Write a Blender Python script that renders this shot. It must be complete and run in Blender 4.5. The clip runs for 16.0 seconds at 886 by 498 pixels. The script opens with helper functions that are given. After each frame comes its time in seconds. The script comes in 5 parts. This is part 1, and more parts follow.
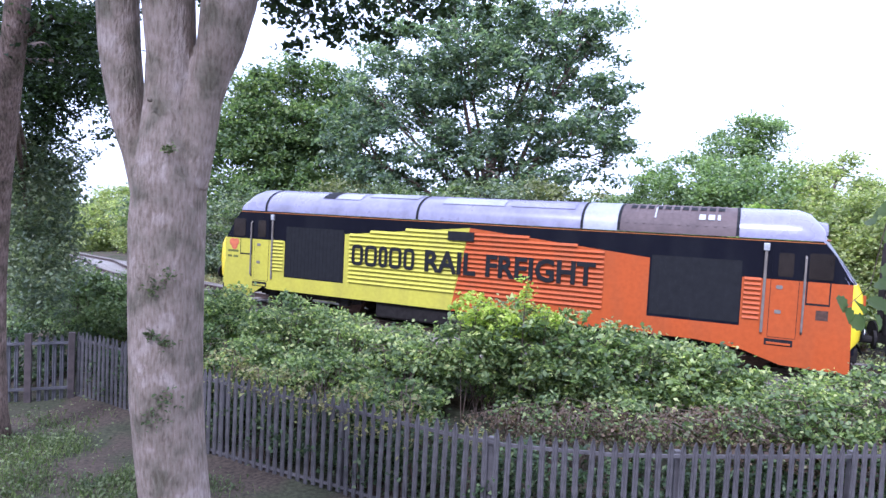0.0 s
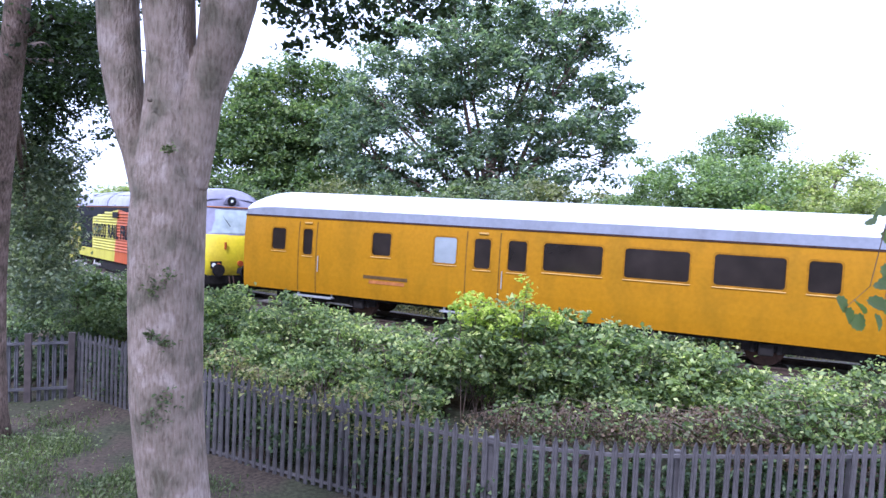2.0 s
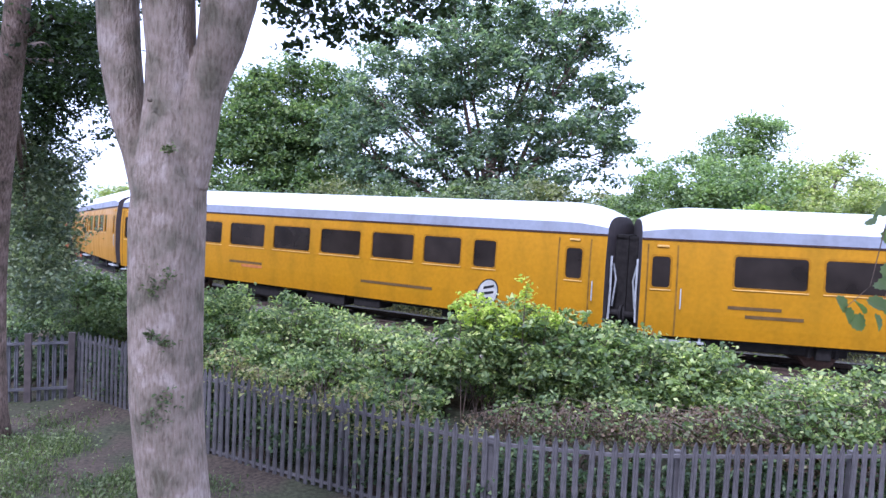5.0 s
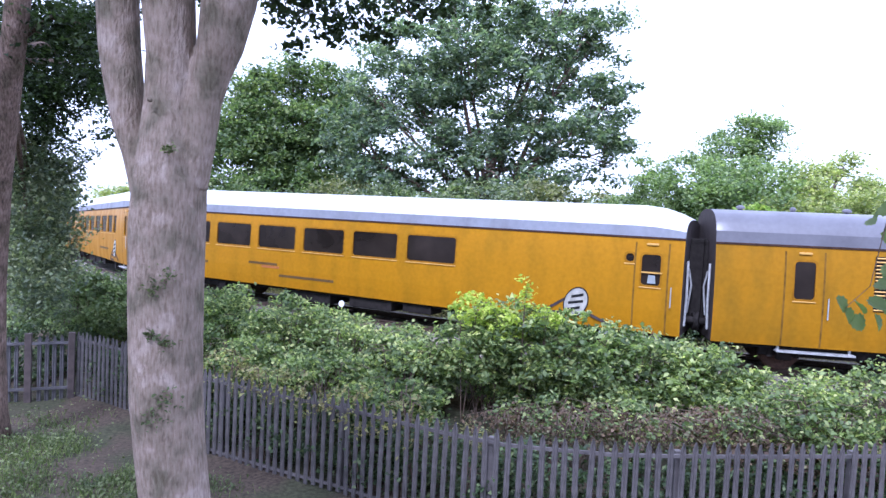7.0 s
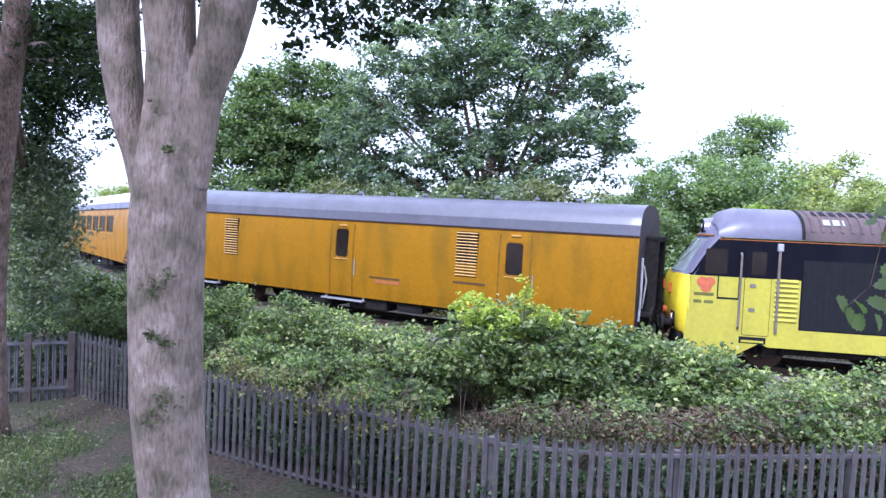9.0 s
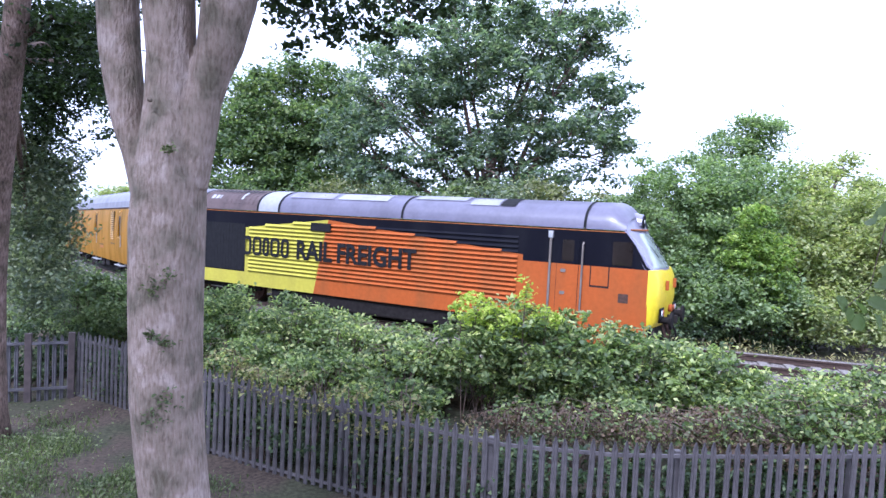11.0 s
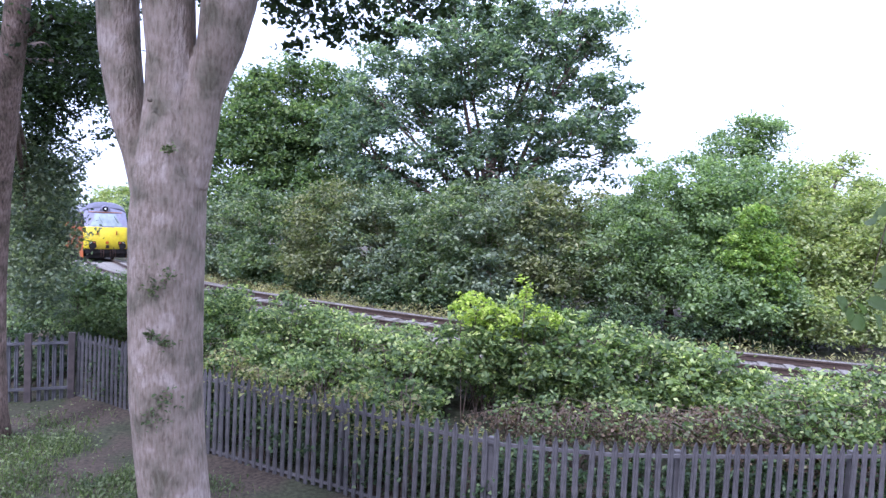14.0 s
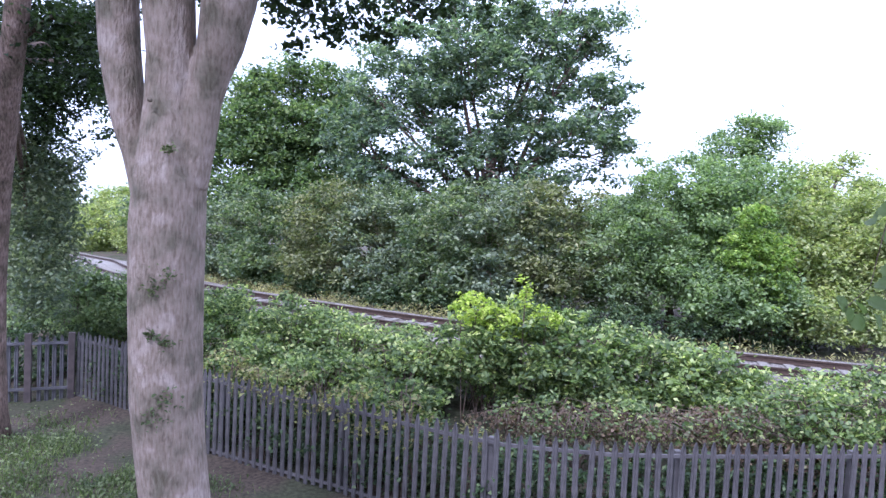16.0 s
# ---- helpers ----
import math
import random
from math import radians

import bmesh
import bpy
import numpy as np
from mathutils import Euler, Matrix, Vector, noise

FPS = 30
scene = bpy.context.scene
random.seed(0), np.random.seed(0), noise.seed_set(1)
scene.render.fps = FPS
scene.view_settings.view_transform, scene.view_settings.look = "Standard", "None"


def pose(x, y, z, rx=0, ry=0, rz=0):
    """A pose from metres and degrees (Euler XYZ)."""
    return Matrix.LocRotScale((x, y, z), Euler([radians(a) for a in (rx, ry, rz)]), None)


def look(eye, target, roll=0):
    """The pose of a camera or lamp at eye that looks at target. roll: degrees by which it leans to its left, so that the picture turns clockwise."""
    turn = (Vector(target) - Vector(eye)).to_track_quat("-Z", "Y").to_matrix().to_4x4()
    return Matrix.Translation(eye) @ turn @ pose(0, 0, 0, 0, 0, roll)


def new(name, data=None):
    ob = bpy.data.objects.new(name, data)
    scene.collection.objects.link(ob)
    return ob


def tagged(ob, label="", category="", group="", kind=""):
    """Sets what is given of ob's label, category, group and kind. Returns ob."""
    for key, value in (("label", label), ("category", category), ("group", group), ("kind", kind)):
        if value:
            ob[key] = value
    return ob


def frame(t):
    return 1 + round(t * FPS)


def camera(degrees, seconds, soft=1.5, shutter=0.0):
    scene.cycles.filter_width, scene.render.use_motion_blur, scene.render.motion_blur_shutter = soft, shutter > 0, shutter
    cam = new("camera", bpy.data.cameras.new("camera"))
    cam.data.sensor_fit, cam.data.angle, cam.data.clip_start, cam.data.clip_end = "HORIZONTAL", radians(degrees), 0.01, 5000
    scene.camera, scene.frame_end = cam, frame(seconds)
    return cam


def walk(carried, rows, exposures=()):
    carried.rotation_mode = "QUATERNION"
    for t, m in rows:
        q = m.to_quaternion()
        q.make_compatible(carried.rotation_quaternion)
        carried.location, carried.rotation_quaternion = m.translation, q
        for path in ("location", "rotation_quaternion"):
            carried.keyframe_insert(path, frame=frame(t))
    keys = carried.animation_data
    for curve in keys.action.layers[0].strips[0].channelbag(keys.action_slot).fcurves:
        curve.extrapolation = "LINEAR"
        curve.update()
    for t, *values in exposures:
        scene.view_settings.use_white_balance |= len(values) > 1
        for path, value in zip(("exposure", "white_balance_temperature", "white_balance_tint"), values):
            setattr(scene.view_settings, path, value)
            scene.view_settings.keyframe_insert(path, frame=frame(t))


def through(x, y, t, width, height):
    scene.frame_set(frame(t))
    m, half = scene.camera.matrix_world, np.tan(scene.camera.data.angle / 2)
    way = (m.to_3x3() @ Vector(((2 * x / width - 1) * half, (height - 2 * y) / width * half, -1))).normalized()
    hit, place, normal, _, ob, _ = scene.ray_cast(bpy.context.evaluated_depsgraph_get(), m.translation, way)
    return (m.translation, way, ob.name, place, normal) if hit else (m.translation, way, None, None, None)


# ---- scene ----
cam = camera(68.57, 16.0, soft=1.45)
EYE = (0.0, 0.0, 3.24)
CAM = look(EYE, (0.0, 10.0, 3.24 - 0.4776), roll=2.68)
walk(cam, [(0.0, CAM), (16.0, CAM)], exposures=[(0.0, 1.31, 4950, 24.5), (16.0, 1.31, 4950, 24.5)])

# ---- world and sun: bright thin overcast ----
SUN_EL, SUN_AZ = radians(52), radians(205)
world = bpy.data.worlds.new("sky")
scene.world = world
world.use_nodes = True
wn = world.node_tree
sky = wn.nodes.new("ShaderNodeTexSky")
sky.sky_type, sky.sun_disc = "NISHITA", False
sky.sun_elevation, sky.sun_rotation = SUN_EL, SUN_AZ
sky.air_density, sky.dust_density, sky.ozone_density = 1.0, 6.0, 0.6
veil = wn.nodes.new("ShaderNodeMix")
veil.data_type = "RGBA"
veil.inputs[0].default_value = 0.86
veil.inputs[7].default_value = (6.6, 6.75, 7.0, 1.0)
wn.links.new(sky.outputs["Color"], veil.inputs[6])
wn.nodes["Background"].inputs["Strength"].default_value = 0.15
wn.links.new(veil.outputs[2], wn.nodes["Background"].inputs["Color"])
sun_data = bpy.data.lights.new("sun", "SUN")
sun_data.energy, sun_data.angle, sun_data.color = 2.6, radians(10), (1.0, 0.96, 0.91)
sun = new("sun", sun_data)
sun_way = Vector((math.sin(SUN_AZ) * math.cos(SUN_EL), math.cos(SUN_AZ) * math.cos(SUN_EL), math.sin(SUN_EL)))
sun.matrix_world = look(sun_way * 60, (0, 0, 0))

# ---- the railway line in plan and height ----
LINE_D, LINE_TH, LINE_K0, LINE_K1, LINE_K2 = 19.913, -0.4495, 0.01709, -0.000151, 0.00000833
LINE_G1, LINE_G2, LINE_G3 = -0.00574, -0.000270, 0.0000512
S_LO, S_HI = -26.0, 30.0
STEP = 0.05
S_ALL = np.arange(-240.0, 180.0 + STEP / 2, STEP)
_c = np.clip(S_ALL, S_LO, S_HI)
_ease = np.clip((-8 - S_ALL) / 8, 0, 1)
LINE_A = LINE_TH + LINE_K0 * _c + LINE_K1 * _c ** 2 / 2 + LINE_K2 * _c ** 3 / 6 - 0.06 * _ease ** 2 * (3 - 2 * _ease) + 0.3 * (1 - np.exp(np.minimum(0, S_ALL + 36) / 10))
LINE_X, LINE_Y = np.cumsum(np.cos(LINE_A)) * STEP, np.cumsum(np.sin(LINE_A)) * STEP
_i0 = int(np.argmin(np.abs(S_ALL)))
LINE_X, LINE_Y = LINE_X - LINE_X[_i0], LINE_Y - LINE_Y[_i0] + LINE_D
_c = np.clip(S_ALL, -36.0, S_HI)
_slope = (LINE_G1 + LINE_G2 * _c + LINE_G3 * _c ** 2) * np.exp(-np.abs(S_ALL - _c) / 9)
LINE_Z = np.cumsum(_slope) * STEP
LINE_Z = LINE_Z - LINE_Z[_i0]


def on_line(s, off=0.0, up=0.0):
    """A point at s along the line, off metres to its far side."""
    a = float(np.interp(s, S_ALL, LINE_A))
    return Vector((float(np.interp(s, S_ALL, LINE_X)) - math.sin(a) * off, float(np.interp(s, S_ALL, LINE_Y)) + math.cos(a) * off, float(np.interp(s, S_ALL, LINE_Z)) + up))


# ---- materials ----
def node_mat(name, rough=0.6, metal=0.0, spec=0.5):
    m = bpy.data.materials.new(name)
    m.use_nodes = True
    b = m.node_tree.nodes["Principled BSDF"]
    b.inputs["Roughness"].default_value = rough
    b.inputs["Metallic"].default_value = metal
    b.inputs["Specular IOR Level"].default_value = spec
    return m, m.node_tree, b


def noise_node(nt, scale, detail=4, stretch=None, coord="Object"):
    tc = nt.nodes.new("ShaderNodeTexCoord")
    n = nt.nodes.new("ShaderNodeTexNoise")
    n.inputs["Scale"].default_value, n.inputs["Detail"].default_value = scale, detail
    if stretch:
        mp = nt.nodes.new("ShaderNodeMapping")
        mp.inputs["Scale"].default_value = stretch
        nt.links.new(tc.outputs[coord], mp.inputs["Vector"])
        nt.links.new(mp.outputs["Vector"], n.inputs["Vector"])
    else:
        nt.links.new(tc.outputs[coord], n.inputs["Vector"])
    return n


def ramp_node(nt, src, stops):
    r = nt.nodes.new("ShaderNodeValToRGB")
    while len(r.color_ramp.elements) < len(stops):
        r.color_ramp.elements.new(0.5)
    for e, (at, col) in zip(r.color_ramp.elements, stops):
        e.position, e.color = at, (*col, 1.0)
    nt.links.new(src, r.inputs["Fac"])
    return r


def mixed(nt, fac, a, b, mode="MIX"):
    m = nt.nodes.new("ShaderNodeMix")
    m.data_type, m.blend_type = "RGBA", mode
    for sock, v in ((m.inputs[0], fac), (m.inputs[6], a), (m.inputs[7], b)):
        if isinstance(v, (int, float)):
            sock.default_value = v
        elif isinstance(v, tuple):
            sock.default_value = (*v, 1.0)
        else:
            nt.links.new(v, sock)
    return m.outputs[2]


def bumped(nt, b, src, strength=0.3, dist=0.02):
    n = nt.nodes.new("ShaderNodeBump")
    n.inputs["Strength"].default_value, n.inputs["Distance"].default_value = strength, dist
    nt.links.new(src, n.inputs["Height"])
    nt.links.new(n.outputs["Normal"], b.inputs["Normal"])


def paint(name, col, dirt, amount=0.5, rough=0.35, streak=True):
    """Vehicle paint: grime in upright streaks, fine mottling."""
    m, nt, b = node_mat(name, rough)
    n1 = noise_node(nt, 1.0, 5, (1.6, 1.6, 0.55) if streak else (1.2, 1.2, 1.2))
    n2 = noise_node(nt, 9.0, 5)
    r1 = ramp_node(nt, n1.outputs["Fac"], [(0.44, (0, 0, 0)), (0.68, (1, 1, 1))])
    c = mixed(nt, r1.outputs["Color"], col, tuple(x * (1 - amount) + y * amount for x, y in zip(col, dirt)))
    r2 = ramp_node(nt, n2.outputs["Fac"], [(0.3, (0.88, 0.88, 0.88)), (0.7, (1.04, 1.04, 1.04))])
    c = mixed(nt, 1.0, c, r2.outputs["Color"], "MULTIPLY")
    nt.links.new(c, b.inputs["Base Color"])
    rr = nt.nodes.new("ShaderNodeMapRange")
    rr.inputs["To Min"].default_value, rr.inputs["To Max"].default_value = rough - 0.08, rough + 0.25
    nt.links.new(n1.outputs["Fac"], rr.inputs["Value"])
    nt.links.new(rr.outputs["Result"], b.inputs["Roughness"])
    bumped(nt, b, n1.outputs["Fac"], 0.05, 0.01)
    return m


def plain(name, col, rough=0.6, metal=0.0, var=0.2, scale=6.0, spec=0.5):
    m, nt, b = node_mat(name, rough, metal, spec)
    n = noise_node(nt, scale, 5)
    r = ramp_node(nt, n.outputs["Fac"], [(0.3, tuple(x * (1 - var) for x in col)), (0.7, tuple(min(1, x * (1 + var)) for x in col))])
    nt.links.new(r.outputs["Color"], b.inputs["Base Color"])
    bumped(nt, b, n.outputs["Fac"], 0.15, 0.01)
    return m


def leaf_mat(name, dark, light, tip=None, through=0.5, rough=0.52):
    """Leaves: colour varies from leaf to leaf and from bough to bough, and light comes through."""
    m, nt, b = node_mat(name, rough, 0, 0.28)
    g = nt.nodes.new("ShaderNodeNewGeometry")
    r = ramp_node(nt, g.outputs["Random Per Island"], [(0.0, dark), (0.75, light), (1.0, tip or light)])
    n = noise_node(nt, 0.9, 4)
    k = ramp_node(nt, n.outputs["Fac"], [(0.3, (0.6, 0.66, 0.62)), (0.7, (1.3, 1.25, 1.1))])
    c = mixed(nt, 1.0, r.outputs["Color"], k.outputs["Color"], "MULTIPLY")
    nt.links.new(c, b.inputs["Base Color"])
    t = nt.nodes.new("ShaderNodeBsdfTranslucent")
    nt.links.new(mixed(nt, 1.0, c, (1.3, 1.5, 0.7), "MULTIPLY"), t.inputs["Color"])
    s = nt.nodes.new("ShaderNodeMixShader")
    s.inputs["Fac"].default_value = through
    nt.links.new(b.outputs[0], s.inputs[1])
    nt.links.new(t.outputs[0], s.inputs[2])
    nt.links.new(s.outputs[0], nt.nodes["Material Output"].inputs["Surface"])
    return m


def bark_mat(name, a, b_, c_):
    m, nt, b = node_mat(name, 0.9, 0, 0.2)
    n1 = noise_node(nt, 12.0, 10, (3.0, 3.0, 0.7))
    n2 = noise_node(nt, 3.4, 8)
    n3 = noise_node(nt, 34.0, 6, (1.3, 1.3, 0.6))
    r = ramp_node(nt, n1.outputs["Fac"], [(0.32, a), (0.47, b_), (0.7, c_)])
    k = ramp_node(nt, n2.outputs["Fac"], [(0.34, (0.58, 0.62, 0.55)), (0.47, (0.95, 0.95, 0.93)), (0.58, (1.1, 1.08, 1.08)), (0.66, (1.4, 1.42, 1.5))])
    c = mixed(nt, 1.0, r.outputs["Color"], k.outputs["Color"], "MULTIPLY")
    nt.links.new(c, b.inputs["Base Color"])
    add = nt.nodes.new("ShaderNodeMath")
    add.operation = "ADD"
    nt.links.new(n1.outputs["Fac"], add.inputs[0])
    nt.links.new(n3.outputs["Fac"], add.inputs[1])
    bumped(nt, b, add.outputs[0], 0.9, 0.025)
    return m


def satin(m, level):
    m.node_tree.nodes["Principled BSDF"].inputs["Specular IOR Level"].default_value = level
    return m


M_YELLOW = paint("coach_yellow", (0.2790, 0.1260, 0.0003), (0.1728, 0.0895, 0.0014), 0.45)
M_YELLOW_OLD = paint("van_yellow", (0.2413, 0.1105, 0.0005), (0.1272, 0.0725, 0.0037), 0.6, 0.45)
M_ROOF = paint("coach_roof_grey", (0.41, 0.41, 0.425), (0.27, 0.27, 0.29), 0.6, 0.45, False)
M_ROOF_OLD = paint("van_roof_grey", (0.092, 0.089, 0.104), (0.060, 0.057, 0.068), 0.6, 0.33, False)
M_ROOF_EDGE = paint("cantrail_grey", (0.160, 0.168, 0.200), (0.112, 0.112, 0.128), 0.6, 0.5)
M_LIME = paint("loco_lime", (0.375, 0.335, 0.042), (0.240, 0.212, 0.045), 0.4)
M_ORANGE = paint("loco_orange", (0.3158, 0.0650, 0.0152), (0.1986, 0.0614, 0.0228), 0.4)
M_ORANGE_OLD = paint("loco_orange_faded", (0.3060, 0.0756, 0.0160), (0.1870, 0.0672, 0.0200), 0.55, 0.45)
M_BLACK = paint("loco_black", (0.0050, 0.0050, 0.0085), (0.0110, 0.0110, 0.0135), 0.5, 0.45)
M_BLACK.node_tree.nodes["Principled BSDF"].inputs["Specular IOR Level"].default_value = 0.06
M_LOCO_ROOF = paint("loco_roof_silver", (0.1728, 0.1607, 0.2120), (0.0810, 0.0743, 0.1026), 0.6, 0.22, False)
M_LOCO_PALE = paint("loco_pale_panel", (0.2317, 0.2317, 0.2420), (0.1442, 0.1390, 0.1494), 0.5, 0.4, False)
M_EXHAUST = paint("loco_exhaust_stain", (0.10, 0.075, 0.07), (0.05, 0.04, 0.04), 0.6, 0.5, False)
M_SAFETY = paint("nose_yellow", (0.600, 0.468, 0.007), (0.510, 0.297, 0.025), 0.3, 0.3)
M_GRIME = plain("underframe_grime", (0.014, 0.012, 0.011), 0.85, 0, 0.4, 8)
M_SILVER = plain("step_metal", (0.3, 0.3, 0.3), 0.5, 0.3, 0.25, 9)
M_RUST = plain("rusty_steel", (0.0560, 0.0280, 0.0175), 0.8, 0.3, 0.4, 14)
M_GLASS = plain("tinted_glass", (0.016, 0.012, 0.010), 0.12, 0, 0.5, 1.2, 0.4)
M_GLASS_PALE = plain("frosted_glass", (0.2100, 0.2300, 0.2400), 0.35, 0, 0.15, 2.0)
M_SCREEN = plain("windscreen_glass", (0.19, 0.215, 0.205), 0.08, 0, 0.25, 2.5, 0.6)
M_SEAL = plain("window_rubber", (0.012, 0.012, 0.013), 0.7)
M_FRAME = plain("painted_window_frame", (0.20, 0.090, 0.002), 0.5, 0.1, 0.2)
M_GREYTRIM = plain("door_jamb_brown", (0.120, 0.062, 0.010), 0.7, 0, 0.4, 5)
M_SLAT = plain("pale_slat", (0.42, 0.24, 0.05), 0.5)
M_REDBAR = plain("red_lettering", (0.2700, 0.1000, 0.0300), 0.5)
M_DARKBAR = plain("dark_lettering", (0.075, 0.045, 0.018), 0.5)
M_WHITE = plain("white_enamel", (0.75, 0.75, 0.73), 0.4, 0, 0.1)
M_ENAMEL = plain("dull_white_enamel", (0.27, 0.26, 0.23), 0.5, 0, 0.3, 6)
M_LAMP = plain("lamp_lens", (0.75, 0.74, 0.70), 0.1, 0, 0.1)
M_BROWN = plain("van_end_brown", (0.025, 0.016, 0.015), 0.8, 0, 0.4, 5)
M_RED = plain("red_roundel", (0.36, 0.085, 0.03), 0.5)
M_PIPE = plain("dull_pipe_paint", (0.125, 0.105, 0.085), 0.6)
M_NUMBER = plain("worn_numerals", (0.11, 0.11, 0.03), 0.6)
M_LOCO_ROOF_DULL = paint("loco_roof_dull", (0.105, 0.097, 0.130), (0.055, 0.050, 0.068), 0.6, 0.34, False)
for _m in (M_YELLOW, M_YELLOW_OLD, M_LIME, M_ORANGE):
    satin(_m, 0.1)
satin(M_GLASS, 0.3)
for _m in (M_EXHAUST, M_FRAME, M_GREYTRIM, M_DARKBAR, M_REDBAR, M_NUMBER, M_ORANGE_OLD):
    satin(_m, 0.08)
satin(M_GRIME, 0.1)
satin(M_SEAL, 0.1)


# ---- mesh tools ----
def part(name, bm, material, parent=None, label="", smooth=False):
    me = bpy.data.meshes.new(name)
    bmesh.ops.recalc_face_normals(bm, faces=bm.faces)
    bm.to_mesh(me)
    bm.free()
    me.materials.append(material)
    if smooth:
        me.polygons.foreach_set("use_smooth", [True] * len(me.polygons))
    ob = new(name, me)
    ob.parent = parent
    if label:
        ob["label"] = label
    return ob


def box(bm, x0, x1, y0, y1, z0, z1, bevel=0.0):
    vs = [bm.verts.new(p) for p in ((x0, y0, z0), (x1, y0, z0), (x1, y1, z0), (x0, y1, z0), (x0, y0, z1), (x1, y0, z1), (x1, y1, z1), (x0, y1, z1))]
    fs = [bm.faces.new([vs[i] for i in f]) for f in ((0, 3, 2, 1), (4, 5, 6, 7), (0, 1, 5, 4), (1, 2, 6, 5), (2, 3, 7, 6), (3, 0, 4, 7))]
    if bevel:
        bmesh.ops.bevel(bm, geom=list({e for f in fs for e in f.edges}), offset=bevel, segments=2, affect="EDGES", profile=0.5)
    return bm


def boxed(x0, x1, y0, y1, z0, z1, bevel=0.0):
    return box(bmesh.new(), x0, x1, y0, y1, z0, z1, bevel)


def loft(bm, rings, closed=True, caps=True):
    """Quads between successive rings of points."""
    vv = [[bm.verts.new(p) for p in r] for r in rings]
    n = len(vv[0])
    for a, b in zip(vv, vv[1:]):
        for i in range(n if closed else n - 1):
            j = (i + 1) % n
            bm.faces.new((a[i], a[j], b[j], b[i]))
    if caps and closed:
        bm.faces.new(vv[0])
        bm.faces.new(vv[-1][::-1])
    return bm


def tube(bm, pts, radii, sides=8, wobble=0.0, seed=0):
    """A round bar or limb through points."""
    rnd = random.Random(seed)
    pts = [Vector(p) for p in pts]
    rings = []
    ph = [rnd.uniform(0, 6.28) for _ in range(3)]
    for i, p in enumerate(pts):
        d = (pts[min(i + 1, len(pts) - 1)] - pts[max(i - 1, 0)]).normalized()
        u = d.cross(Vector((0.31, 0.95, 0.02))).normalized()
        v = d.cross(u)
        ring = []
        for k in range(sides):
            a = 2 * math.pi * k / sides
            r = radii[i] * (1 + wobble * (math.sin(2 * a + ph[0] + i * 0.35) + 0.6 * math.sin(3 * a + ph[1] - i * 0.5) + 0.4 * math.sin(5 * a + ph[2] + i)))
            ring.append(p + (u * math.cos(a) + v * math.sin(a)) * r)
        rings.append(ring)
    return loft(bm, rings)


def disc_x(bm, c, r, half, sides=20, axis="y"):
    """A round plate about the y or x axis."""
    rings = []
    for s in (-half, half):
        ring = []
        for k in range(sides):
            a = 2 * math.pi * k / sides
            d = (r * math.cos(a), s, r * math.sin(a)) if axis == "y" else (s, r * math.cos(a), r * math.sin(a))
            ring.append(Vector(c) + Vector(d))
        rings.append(ring)
    return loft(bm, rings)


def thing(name, label, category, group="", at=None):
    e = tagged(new(name), label, category, group)
    if at is not None:
        e.matrix_world = at
    return e


def quads_mesh(name, co, material, parent=None, tri=False):
    """One mesh of many four-cornered pieces; co has shape (n, 4, 3)."""
    n = len(co)
    me = bpy.data.meshes.new(name)
    me.vertices.add(n * 4)
    me.vertices.foreach_set("co", np.ascontiguousarray(co, dtype=np.float32).ravel())
    me.loops.add(n * 4)
    me.loops.foreach_set("vertex_index", np.arange(n * 4, dtype=np.int32))
    me.polygons.add(n)
    me.polygons.foreach_set("loop_start", np.arange(0, n * 4, 4, dtype=np.int32))
    me.polygons.foreach_set("loop_total", np.full(n, 4, dtype=np.int32))
    me.update(calc_edges=True)
    me.materials.append(material)
    ob = new(name, me)
    ob.parent = parent
    return ob


def leaves(name, pts, size, material, parent=None, seed=0, droop=0.5, wide=0.6):
    """A leaf at every point: a folded lozenge that lies roughly flat and hangs a little."""
    rng = np.random.default_rng(seed)
    n = len(pts)
    az = rng.uniform(0, 2 * np.pi, n)
    dip = rng.normal(-droop * 0.5, 0.45, n)
    d = np.stack([np.cos(az) * np.cos(dip), np.sin(az) * np.cos(dip), np.sin(dip)], 1)
    roll = rng.normal(0, 0.6, n)
    side = np.stack([-np.sin(az), np.cos(az), np.zeros(n)], 1)
    up = np.cross(d, side)
    w = side * np.cos(roll)[:, None] + up * np.sin(roll)[:, None]
    fold = np.cross(d, w) * 0.12
    L = (size * rng.uniform(0.6, 1.35, n))[:, None]
    a = pts - d * L * 0.5
    co = np.stack([a, a + d * L * 0.45 + (w * wide * 0.5 + fold) * L, a + d * L, a + d * L * 0.45 + (-w * wide * 0.5 + fold) * L], 1)
    return quads_mesh(name, co, material, parent)


